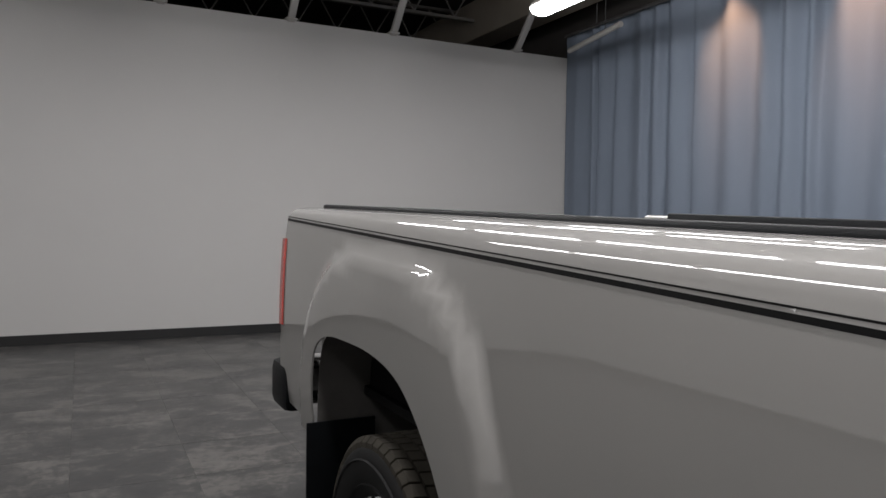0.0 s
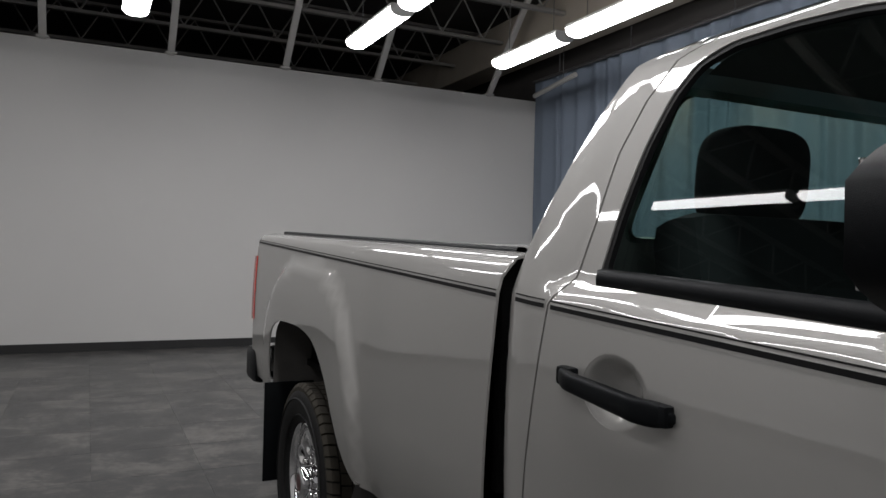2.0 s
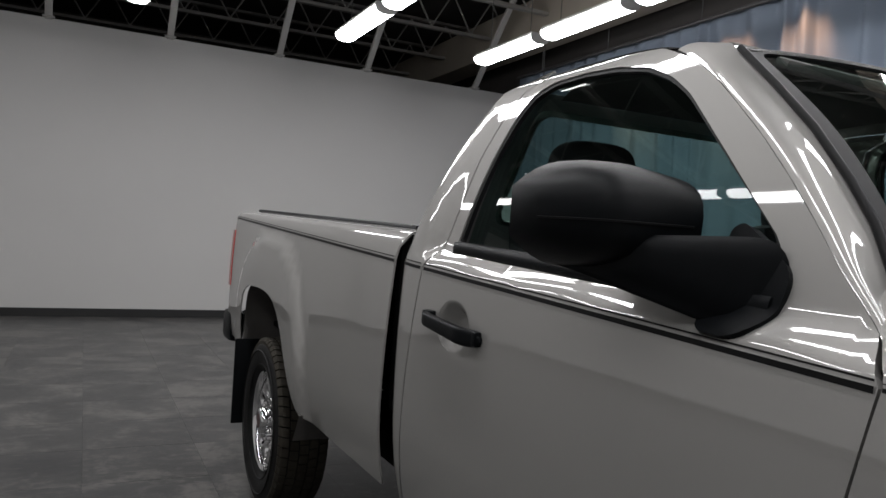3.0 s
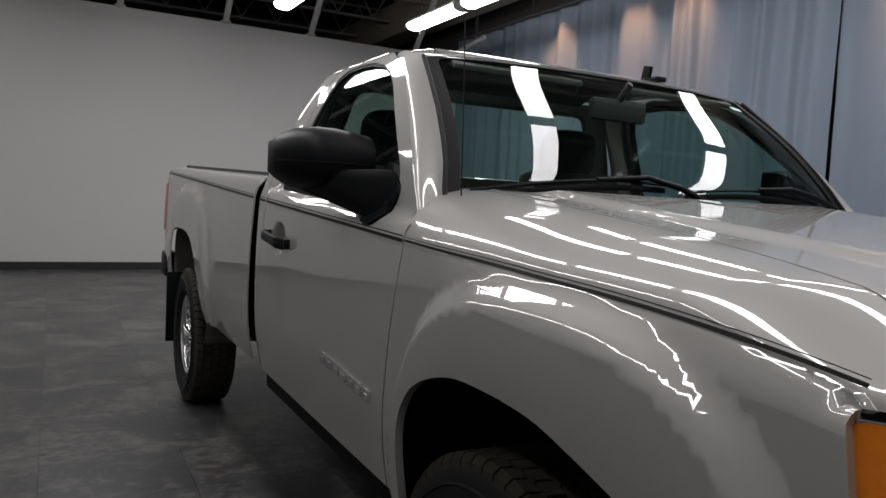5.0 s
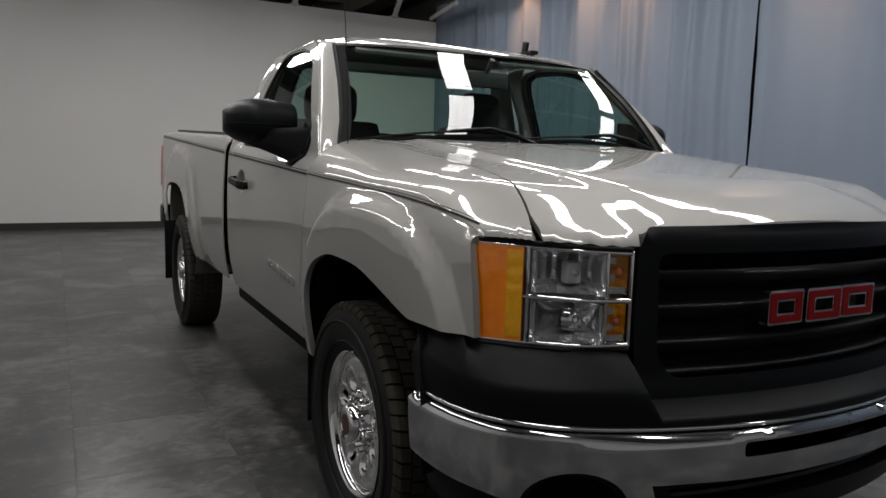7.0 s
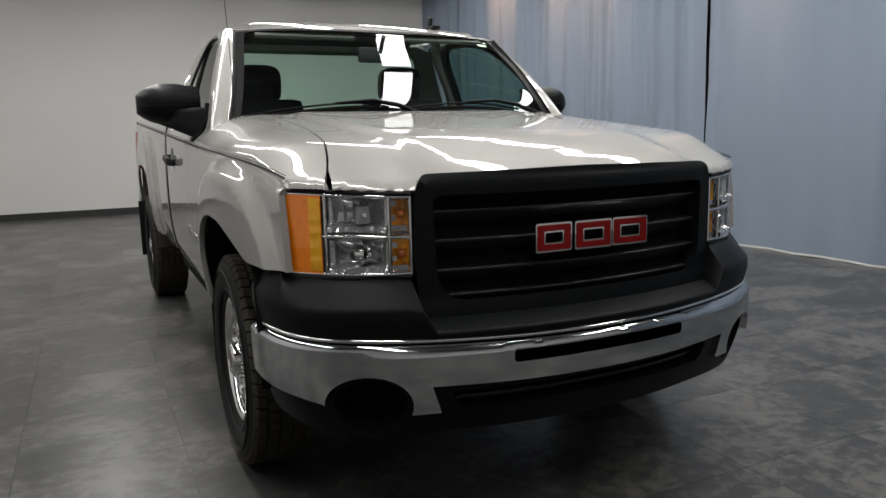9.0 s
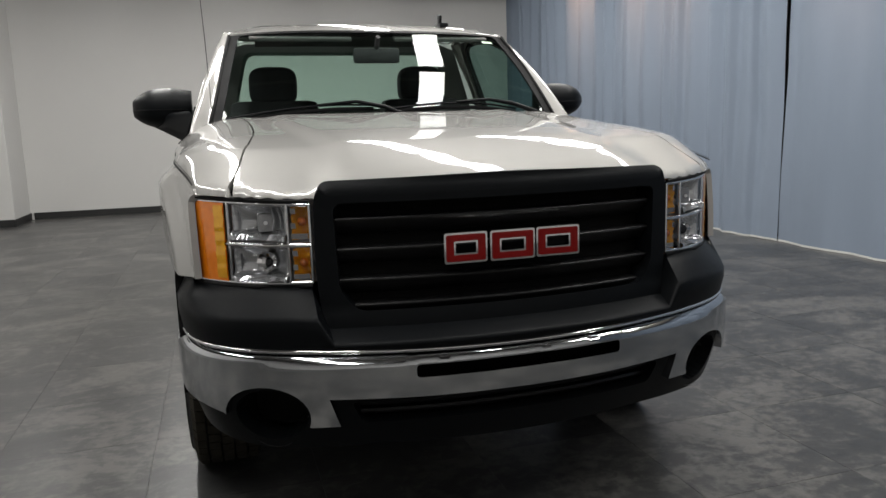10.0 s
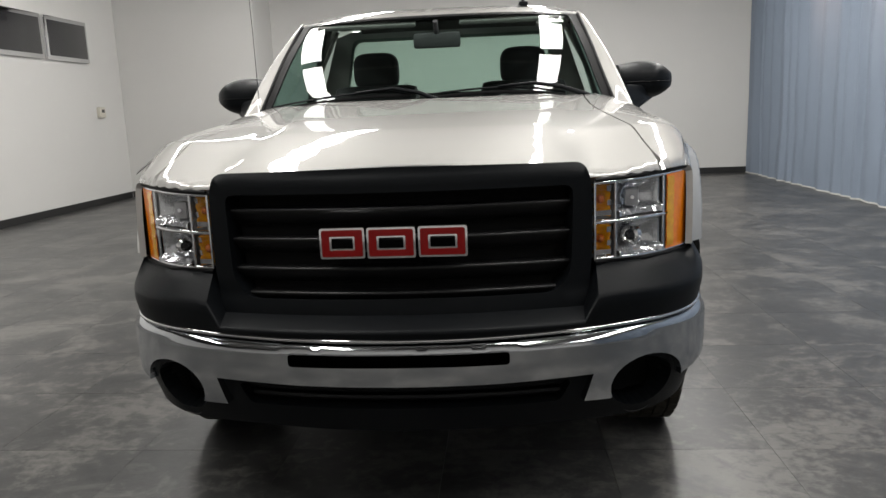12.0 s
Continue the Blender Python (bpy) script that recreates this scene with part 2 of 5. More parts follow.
def inside(p, loop):
    hit, (x, y), k = False, p, len(loop)
    for i in range(k):
        (x0, y0), (x1, y1) = loop[i - 1], loop[i]
        if (y0 > y) != (y1 > y) and x < (x1 - x0) * (y - y0) / (y1 - y0) + x0:
            hit = not hit
    return hit


def panel(name, outline, lift, material, parent, out, h=0.035, holes=(), rim=0.014, label="", mirrored=False):
    """A pressed sheet: a flat outline with holes, laid on the smooth surface lift(u, v), with edges turned in.
    out: a direction that its outer side faces."""
    from mathutils.geometry import delaunay_2d_cdt
    loops = [resample(l, h) for l in (outline, *holes)]
    pts, edges = [], []
    for l in loops:
        s = len(pts)
        pts += l
        edges += [(s + i, s + (i + 1) % len(l)) for i in range(len(l))]
    edge_pts = np.array(pts)
    lo, hi = edge_pts.min(0), edge_pts.max(0)
    for i in range(int((hi[0] - lo[0]) / h) + 1):
        for j in range(int((hi[1] - lo[1]) / h) + 1):
            p = (lo[0] + (i + 0.5 * (j % 2)) * h, lo[1] + j * h)
            if inside(p, loops[0]) and not any(inside(p, l) for l in loops[1:]) and ((edge_pts - p) ** 2).sum(1).min() > (0.55 * h) ** 2:
                pts.append(p)
    vs, es, fs, *_ = delaunay_2d_cdt([Vector(p) for p in pts], edges, [], 0, 1e-7)
    faces = []
    for f in fs:
        c = (sum(vs[i][0] for i in f) / 3, sum(vs[i][1] for i in f) / 3)
        if inside(c, loops[0]) and not any(inside(c, l) for l in loops[1:]):
            faces.append(list(f))
    pos, nor = [], []
    e = 1e-3
    for v in vs:
        a = Vector(lift(v[0] + e, v[1])) - Vector(lift(v[0] - e, v[1]))
        b = Vector(lift(v[0], v[1] + e)) - Vector(lift(v[0], v[1] - e))
        pos.append(Vector(lift(*v)))
        nor.append(a.cross(b).normalized())
    middle = nor[faces[len(faces) // 2][0]]
    if middle.dot(Vector(out)) < 0:
        nor = [-n for n in nor]
    a, b, c = (pos[i] for i in faces[len(faces) // 2])
    if (b - a).cross(c - a).dot(nor[faces[len(faces) // 2][0]]) < 0:
        faces = [f[::-1] for f in faces]
    use = {}
    for f in faces:
        for i in range(3):
            use[(f[i], f[(i + 1) % 3])] = True
    loop_n = [nor[i] for f in faces for i in f]
    flat = len(faces)
    under = {}
    for (i, j) in list(use):
        if (j, i) in use or not rim:
            continue
        for k in (i, j):
            if k not in under:
                under[k] = len(pos)
                pos.append(pos[k] - nor[k] * rim)
        q = [j, i, under[i], under[j]]
        fn = (pos[q[1]] - pos[q[0]]).cross(pos[q[2]] - pos[q[0]]).normalized()
        faces.append(q)
        loop_n += [fn] * 4
    if mirrored:
        pos = [Vector((-p.x, p.y, p.z)) for p in pos]
        rev, k = [], 0
        for f in faces:
            rev += [Vector((-n.x, n.y, n.z)) for n in reversed(loop_n[k:k + len(f)])]
            k += len(f)
        faces, loop_n = [f[::-1] for f in faces], rev
    me = bpy.data.meshes.new(name)
    me.from_pydata(pos, [], faces)
    for k, p in enumerate(me.polygons):
        p.use_smooth = k < flat
    me.update()
    me.normals_split_custom_set(loop_n)
    return link_mesh(name, me, material, parent, label)


def mirror_bm(bm):
    bmesh.ops.scale(bm, vec=(-1, 1, 1), verts=bm.verts)
    bmesh.ops.reverse_faces(bm, faces=bm.faces)
    return bm


# ---- the hall ----
X_WEST, X_CURTAIN, Y_BACK, Y_FRONT, Z_TOP, Z_DECK = -6.15, 4.61, 10.38, -6.2, 3.74, 5.3


def structure(name, bm, material, label, category):
    return tagged(part(name, bm, material, smooth=False), label, category, kind="structure")


floor = structure("floor", boxes(((-0.75, 3.3, -0.06), (17.0, 26.0, 0.10), 0)), GROUT, "dark slate-look vinyl tile floor, scuffed and satin", "floor")
structure("wall_north", boxes(((-0.45, Y_BACK + 0.08, Z_TOP / 2), (12.3, 0.16, Z_TOP), 0)), WALL,
          "plain off-white painted partition wall below the open roof", "wall")
structure("wall_west", boxes(((X_WEST - 0.08, 1.6, Z_TOP / 2), (0.16, 15.8, Z_TOP), 0)), WALL,
          "plain off-white painted wall with a large sign", "wall")
structure("wall_partition", boxes(((-4.95, 9.89, Z_TOP / 2), (2.40, 0.976, Z_TOP), 0.01)), WALL,
          "off-white wall projection with a sharp corner", "wall")
# unseen end wall, added to close the hall behind the camera
structure("wall_south", boxes(((-0.75, Y_FRONT - 0.08, Z_DECK / 2), (11.6, 0.16, Z_DECK), 0)), WALL, "assumed off-white end wall, out of view", "wall")
structure("wall_east", boxes(((5.1, 4.0, Z_DECK / 2), (0.16, 26.0, Z_DECK), 0)), DECK, "dark wall behind the curtain", "wall")
structure("wall_far", boxes(((-0.75, 16.5, Z_DECK / 2), (16.0, 0.16, Z_DECK), 0)), DECK, "dark far wall of the hall above the partition", "wall")
structure("wall_outer", boxes(((-8.6, 4.0, Z_DECK / 2), (0.16, 26.0, Z_DECK), 0)), DECK, "dark outer wall of the hall above the partition", "wall")
structure("ceiling", boxes(((-0.75, 4.0, Z_DECK + 0.08), (17.0, 26.0, 0.16), 0)), DECK, "dark unlit metal roof deck", "ceiling")
structure("baseboard_north", boxes(((0.45, Y_BACK - 0.008, 0.055), (8.3, 0.016, 0.11), 0.003)), BASE, "black vinyl baseboard", "baseboard")
structure("baseboard_partition", boxes(((-4.95, 9.393, 0.055), (2.4, 0.016, 0.11), 0.003), ((-3.741, 9.88, 0.055), (0.016, 0.98, 0.11), 0.003)), BASE,
          "black vinyl baseboard", "baseboard")
structure("baseboard_west", boxes(((X_WEST + 0.008, 1.6, 0.055), (0.016, 15.5, 0.11), 0.003)), BASE, "black vinyl baseboard", "baseboard")
structure("soffit_beam", boxes(((4.25, 4.0, 4.62), (0.5, 24.0, 0.62), 0.02)), mat("brown-beige beam paint", (0.30, 0.265, 0.22), 0.6, var=0.15, scale=2),
          "dull beige boxed roof beam above the curtain", "beam")

# wall sign: plain dark slabs with bright rims on the west wall
sign = tagged(new("wall_sign"), "large black sign slabs with bright chrome rims on the white wall", "sign")
sign.location = (X_WEST, 7.4, 2.53)
for y0, w in ((-1.22, 1.08), (-0.06, 1.08)):
    slab = part("sign_slab", boxes(((0.035, y0 + w / 2, 0), (0.05, w, 0.62), 0.02)), CHROME, sign, "chrome-rimmed slab")
    part("sign_face", boxes(((0.064, y0 + w / 2, 0), (0.012, w - 0.12, 0.50), 0.005)), EMBLEM_DARK, slab, "glossy black sign face")

thermostat = tagged(new("control_box"), "small cream plastic control box on the white wall", "switch box")
thermostat.location = (X_WEST, 8.62, 1.47)
part("box_body", boxes(((0.03, 0, 0), (0.06, 0.17, 0.17), 0.012)), CREAM, thermostat)
part("box_dial", boxes(((0.066, 0, 0.02), (0.012, 0.07, 0.05), 0.004)), STEEL, thermostat, "grey dial window")


# curtains: hanging cloth with uneven pleats
def curtain(y0, y1, seed, label, narrow=0.13, wide=0.42, part_at=None):
    rnd = random.Random(seed)
    bm, y, knots = bmesh.new(), y0, []
    while y < y1:
        knots.append((y, rnd.uniform(0.5, 1.0)))
        y += rnd.uniform(narrow, wide)
    n = int((y1 - y0) / 0.018)
    rows = []
    for k in range(13):
        z = 0.015 + (4.06 - 0.015) * k / 12
        row = []
        for i in range(n + 1):
            yy = y0 + (y1 - y0) * i / n
            a = interp(yy, [(p, (-1) ** j * g) for j, (p, g) in enumerate(knots)])
            deep = 0.030 + 0.030 * (z / 4.06)
            sag = 0.02 * noise.noise((yy * 1.3, z * 0.8, seed)) + 0.012 * noise.noise((yy * 5, z * 1.7, seed + 9))
            lower = 0.03 * noise.noise((yy * 2.2, seed, 3)) * (1 - z / 4.06) ** 2
            slit = 0.0
            if part_at is not None:      # the two cloths part in a long narrow slit
                near = max(0.0, 1 - abs(yy - part_at) / 0.25)
                slit = math.copysign(0.016 * near * math.sin(math.pi * max(0.0, min(1.0, (z - 0.45) / 2.45))) ** 1.2, (y0 + y1) / 2 - part_at)
            row.append((X_CURTAIN + deep * a + sag * 1.3 + lower + abs(slit) * 0.8, yy + slit + 0.02 * noise.noise((yy * 3, z, seed)) * min(1, (yy - y0) * 5, (y1 - yy) * 5), z))
        rows.append(row)
    rows[0] = [(x, yy, 0.012 + 0.012 * abs(noise.noise((yy * 2.5, 4, seed)))) for x, yy, z in rows[0]]
    ob = tagged(new("curtain"), label, "curtain", "curtains along the hall")
    cloth = part("curtain_cloth", grid(rows), CURTAIN, ob)
    hem = [[(x - 0.004, yy, z + dz) for x, yy, z in rows[0]] for dz in (-0.008, 0.012)]
    part("curtain_hem", grid(hem), HEM, ob, "pale stitched hem at the floor")
    return ob


curtain(3.22, 10.36, 3, "slate blue pleated curtain hanging to the floor", 0.07, 0.26, 3.22)
curtain(-2.6, 3.22, 5, "slate blue curtain with soft shallow folds reaching the floor", 0.12, 0.40, 3.22)
curtain(-6.1, -2.6, 8, "slate blue curtain with soft shallow folds reaching the floor", 0.12, 0.40)

track = tagged(new("curtain_track"), "dark curtain pipe hung along the beam", "curtain rail")
part("rail_pipe", sweep([(X_CURTAIN - 0.10, y, 4.02) for y in (-7.9, 1, 10.3)], 0.022, 10), STEEL, track)
for y in (-6, -3, 0, 2.5, 4.6, 6.3, 8.0, 9.6):
    part("rail_hanger", sweep([(X_CURTAIN - 0.10, y, 4.02), (X_CURTAIN - 0.10, y, 4.34)], 0.008, 6), STEEL, track)

# white conduit near the corner
conduit = tagged(new("conduit"), "white painted steel tube under the roof near the curtain corner", "pipe")
part("tube", sweep([(4.15, 9.70, 3.66), (3.97, 8.45, 3.70)], 0.035, 10), STRUT, conduit)
part("hanger_rod", sweep([(4.02, 8.8, 3.70), (4.02, 8.8, 4.4)], 0.005, 6), STEEL, conduit)


# slanted braces that hold the partition wall's top
def brace():
    ob = tagged(new("wall_brace"), "pale grey steel brace from the wall top up to the roof", "brace", "braces over the wall")
    part("brace_bar", boxes(((0, -0.75, 0.80), (0.085, 2.2, 0.05), 0.006, Matrix.Rotation(radians(-47), 4, "X"))), STRUT, ob)
    part("brace_foot", boxes(((0, 0.02, 0.012), (0.14, 0.16, 0.02), 0.003)), STRUT, ob)
    return ob


first = brace()
first.location = (0.58, Y_BACK, Z_TOP)
for x in (-3.7, -2.31, -0.88, 1.90, 3.74):
    copy_thing(first, pose(x, Y_BACK, Z_TOP))


# open-web joists across the hall
def joist():
    ob = tagged(new("roof_joist"), "open-web steel roof joist, dusty grey", "joist", "roof joists")
    part("bottom_chord", boxes(((-0.75, 0, 0), (14.5, 0.09, 0.05), 0.005)), JOIST, ob)
    part("top_chord", boxes(((-0.75, 0, 0.62), (14.5, 0.10, 0.05), 0.005)), JOIST, ob)
    bm = bmesh.new()
    x, k = -7.9, 0
    while x < 6.3:
        sweep([(x, 0, 0.02 if k % 2 else 0.60), (x + 0.35, 0, 0.60 if k % 2 else 0.02)], 0.014, 5, bm)
        x, k = x + 0.35, k + 1
    part("web", bm, JOIST, ob)
    return ob


first = joist()
first.location = (0, 8.78, 4.60)
for y in (13.79, 12.12, 10.45, 7.11, 5.44, 3.77, 2.10, 0.43, -1.24, -2.91, -4.58, -6.25):
    copy_thing(first, pose(0, y, 4.60))


# wraparound fluorescent lamps in rows along the hall
def ceiling_lamp(length, wide=1.0):
    ob = tagged(new("fluorescent_lamp"), "lit white wraparound fluorescent ceiling lamp", "ceiling lamp", "rows of ceiling lamps")
    half, e = [(-0.122, 0.035), (-0.118, 0.0), (-0.09, -0.03), (-0.04, -0.045), (0.04, -0.045), (0.09, -0.03), (0.118, 0.0), (0.122, 0.035)], length / 2
    half = [(x * wide, z * (0.5 + 0.5 * wide)) for x, z in half]
    bm = grid([[(x, y, z) for x, z in half] for y in (-e, e)])
    bmesh.ops.recalc_face_normals(bm, faces=bm.faces)
    part("diffuser", bm, TUBE, ob, "glowing white prismatic diffuser")
    part("housing", boxes(((0, 0, 0.055), (0.23 * wide, length + 0.02, 0.04), 0.006)), FIXTURE, ob)
    for y in (-e - 0.01, e + 0.01):
        bm = grid([[(x * 1.02, y + dy, z * 1.04) for x, z in half] for dy in (-0.008, 0.008)])
        for dy in (-0.008, 0.008):
            cap(bm, [(x * 1.02, y + dy, z * 1.04) for x, z in half])
        part("end_cap", bm, FIXTURE, ob, "frosted end cap", smooth=False)
    for y in (-0.7 * e, 0.7 * e):
        part("hanger_rod", sweep([(0, y, 0.07), (0, y, 1.68)], 0.005, 5), STEEL, ob)
    return ob


first = ceiling_lamp(1.33)
first.location = (2.74, 7.63, 3.63)
# the lamps past the nose are unseen, added to light the front
for x, y0, pitch, count in ((2.74, 7.63, 1.53, 8), (0.90, 7.70, 1.53, 7), (-1.40, 7.70, 1.53, 8)):
    for k in range(count):
        if (x, k) != (2.74, 0):
            copy_thing(first, pose(x, y0 - pitch * k, 3.63))
slim = ceiling_lamp(1.36, 0.55)
slim.location = (-3.32, 7.57, 3.62)
# the frontmost slim lamp is unseen too, added to brighten the fender
for k in range(1, 7):
    copy_thing(slim, pose(-3.32, 7.57 - 1.46 * k, 3.62))

for k, y in enumerate((7.4, 5.85, 4.95, 2.5)):
    spot = bpy.data.lights.new("spotlight", "SPOT")
    spot.energy, spot.color, spot.spot_size, spot.spot_blend, spot.shadow_soft_size = SPOT_WATTS, (1.0, 0.52, 0.27), radians(46), 0.9, 0.04
    new("spotlight", spot).matrix_world = look((3.98, y, 4.27), (4.60, y, 3.30))

# ---- the pickup truck: front axle at y = 0, nose towards -y, x = 0 its middle ----
truck = tagged(new("pickup_truck"), "pewter metallic regular-cab pickup truck with black bumper pads, parked indoors", "pickup truck")
WHEELBASE, HUB_Z, TYRE_R = 3.38, 0.395, 0.395
SIDES = (False, True)          # False: the side towards -x, True: its mirror image


def belt(y):
    """Height of the pinstripe along the body."""
    return 1.252 + 0.0446 * (y - 1.8) - 0.16 * max(0.0, -0.2 - y) ** 2


FLARES = ((3.44, 0.40, 0.690, 0.865, 3.0, 0.036), (-0.13, 0.40, 0.545, 0.720, 2.8, 0.038))


def half_width(y, z):
    w = 0.966 - 0.11 * (z - 0.95) ** 2 - 0.35 * max(0.0, 0.80 - z) ** 2
    w -= 0.090 * ease((-0.10 - y) / 0.75) ** 1.2
    for yc, zc, a, b, n, d in FLARES:
        r = (abs((y - yc) / a) ** n + abs((z - zc) / b) ** n) ** (1 / n)
        w += d * ease((1.05 - r) / 0.09) * (1 - 0.35 * ease((0.9 - r) / 0.35))
    return w - ease((0.30 - y) / 0.35) * 3.6 * max(0.0, z - belt(y) + 0.07) ** 2


HOOD_CUT = [(-0.76, 0.785), (-0.70, 0.758), (-0.64, 0.738), (-0.54, 0.716), (-0.40, 0.694), (-0.15, 0.668), (0.15, 0.665), (0.45, 0.680), (0.60, 0.69)]
HOOD_MID = [(-1.0, 1.085), (-0.93, 1.108), (-0.85, 1.127), (-0.70, 1.157), (-0.40, 1.202), (0.0, 1.248), (0.40, 1.292), (0.6, 1.306)]
NOSE = [(0.0, -0.918), (0.30, -0.898), (0.555, -0.866), (0.65, -0.844), (0.73, -0.806), (0.80, -0.752), (0.85, -0.695), (0.90, -0.62)]


def hood_z(x, y):
    a = abs(x)
    z = interp(y, HOOD_MID) + 0.024 * ease((y + 0.95) / 0.40) - (0.046 - 0.042 * ease((y + 0.95) / 0.40)) * (a / 0.70) ** 2
    dome = ease((0.50 + 0.10 * ease((y + 0.9) / 1.2) - a) / 0.10)
    z += 0.012 * dome * ease((y + 0.97) / 0.25)
    d = max(0.0, y - interp(a, NOSE))
    return z - 0.028 * max(0.0, 1 - d / 0.09) ** 2 * (1 - ease((a - 0.46) / 0.11))


def bezier(p, t):
    a, b, c, d = p
    s = 1 - t
    return tuple(s**3 * a[i] + 3 * s * s * t * b[i] + 3 * s * t * t * c[i] + t**3 * d[i] for i in range(2))


def nose_cap(x, y, z):
    """Rolls the sheet down to the lamp's upper edge at the nose."""
    d = max(0.0, (y - interp(abs(x), NOSE) - 0.004) / 0.28)
    if d >= 1:
        return z
    top = 1.062 + 0.014 * ease((abs(x) - 0.573) / 0.307) + 0.062 * math.sqrt(1 - (1 - d) ** 2) + 0.12 * d * d
    k = 0.035
    return z if top - z > k else top if z - top > k else z - (z - top + k) ** 2 / (4 * k)


def fender_surface(y, h):
    """h below 0: height against the pinstripe; above 0: the way over the top to the hood's edge."""
    zs = belt(y)
    if h <= 0:
        x = half_width(y, zs + h)
        return (-x, y, nose_cap(x, y, zs + h))
    w, xc = half_width(y, zs), interp(y, HOOD_CUT) + 0.004
    zc = hood_z(xc, y)
    x, z = bezier(((w, zs), (w - 0.011, zs + 0.048), (w - 0.40 * (w - xc), zc - 0.001), (xc, zc)), h / 0.30)
    return (-x, y, nose_cap(x, y, z))


def bed_surface(y, h):
    zs = belt(y)
    if h <= 0:
        return (-half_width(y, zs + h), y, zs + h)
    w, zt = half_width(y, zs), 1.337 + 0.0272 * (y - 1.8)
    k = zt - zs
    x, z = bezier(((w, zs), (w - 0.010, zs + 0.62 * k), (w - 0.026, zt), (0.875, zt + 0.004)), h / 0.15)
    return (-x, y, z)


CAB_UP = [(0.0, 0.0), (0.014, -0.006), (0.030, -0.022), (0.046, -0.041), (0.06, -0.052)]


def cab_surface(y, z):
    """z: height; above the roof rail (1.74) the way on over the roof's edge."""
    zs = belt(y)
    h = z - zs
    if h <= 0:
        x, zz = half_width(y, z), z
    else:
        w = half_width(y, zs)
        top = 0.738
        if h < 0.06:
            x, zz = w + interp(h, CAB_UP), z
        elif z < 1.72:
            t = (z - zs - 0.06) / (1.72 - zs - 0.06)
            x, zz = (w - 0.052) * (1 - t) + top * t + 0.012 * math.sin(math.pi * t), z
        else:
            a = min(1.5, 0.42 + (z - 1.72) * 11.5)
            x, zz = top - 0.115 * (0.913 - math.cos(a)), 1.72 + 0.115 * (math.sin(a) - 0.408)
    if 0 < h and z < 1.72 and y > 1.66:
        t, e = h / (1.72 - zs), ease((y - 1.667) / 0.075)
        x = x * (1 - e) + (w * (1 - t) + top * t + 0.018 * math.sin(math.pi * t)) * e
    back = max(0.0, y - 1.765) / 0.13
    x -= 0.06 * (1 - math.sqrt(max(0.0, 1 - min(1, back) ** 2)))
    return (-x, y, zz)


# bed: side panels, floor, tailgate
ARCH_REAR = [(2.73, 0.553), (2.82, 0.585), (2.90, 0.65), (2.965, 0.74), (3.05, 0.85), (3.16, 0.945), (3.27, 0.994), (3.42, 1.016), (3.60, 1.018), (3.77, 1.008),
             (3.88, 0.965), (3.925, 0.89), (3.945, 0.78), (3.95, 0.64)]
ARCH_FRONT = [(0.350, 0.53), (0.336, 0.62), (0.322, 0.76), (0.285, 0.84), (0.215, 0.897), (0.09, 0.938), (-0.04, 0.945), (-0.18, 0.937), (-0.28, 0.908),
              (-0.37, 0.873), (-0.45, 0.842), (-0.505, 0.838)]


def smooth_line(points, n=4):
    """The same line with finer, rounded steps."""
    tables = [list(enumerate(p[c] for p in points)) for c in (0, 1)]
    return [tuple(interp(i / n, tb) for tb in tables) for i in range((len(points) - 1) * n + 1)]


ARCH_REAR, ARCH_FRONT = smooth_line(ARCH_REAR), smooth_line(ARCH_FRONT)


def in_belt(points):
    return [(y, z - belt(y)) for y, z in points]


BED = in_belt([(1.946, 0.56), (1.918, 0.92), (1.900, 1.12)]) + [(1.890, 0.0), (1.888, 0.15), (4.440, 0.15), (4.448, 0.0)] + \
    in_belt([(4.462, 1.29), (4.478, 0.90), (4.490, 0.78), (4.44, 0.66)]) + in_belt(ARCH_REAR[::-1]) + in_belt([(2.4, 0.553)])
bed = new("bed")
bed.parent = truck
for m in SIDES:
    s = 1 if m else -1
    panel("bed_side", BED, bed_surface, PAINT, bed, (-1, 0, 0.2), h=0.04, rim=0.006, mirrored=m, label="pewter painted bed side with a squared wheel flare")
    ys = [1.90 + 2.53 * i / 20 for i in range(21)]
    zt = lambda y: 1.341 + 0.0272 * (y - 1.8)
    rail = [[(-0.876, y, zt(y)), (-0.866, y, zt(y) + 0.002), (-0.850, y, zt(y)), (-0.832, y, zt(y) - 0.006), (-0.826, y, zt(y) - 0.016), (-0.826, y, zt(y) - 0.035)] for y in ys]
    bm = grid(rail)
    bmesh.ops.recalc_face_normals(bm, faces=bm.faces)
    part("rail_top", mirror_bm(bm) if m else bm, PAINT, bed, "painted bed rail top")
    strip = [[(-0.860, y, zt(y) + 0.001), (-0.858, y, zt(y) + 0.011), (-0.850, y, zt(y) + 0.014), (-0.836, y, zt(y) + 0.013), (-0.828, y, zt(y) + 0.008), (-0.824, y, zt(y) - 0.06)]
             for y in (1.97 + 2.30 * i / 20 for i in range(21))]
    bm = grid(strip)
    bmesh.ops.recalc_face_normals(bm, faces=bm.faces)
    part("rail_cap", mirror_bm(bm) if m else bm, BLACK_TRIM, bed, "black plastic bed rail cap")
    liner = [[(-0.824, y, zt(y) - 0.030), (-0.816, y, zt(y) - 0.012), (-0.804, y, zt(y) - 0.014), (-0.795, y, zt(y) - 0.05), (-0.79, y, 0.79)] for y in ys]
    bm = grid(liner)
    bmesh.ops.recalc_face_normals(bm, faces=bm.faces)
    part("inner_wall", mirror_bm(bm) if m else bm, VOID, bed, "black bed liner wall")
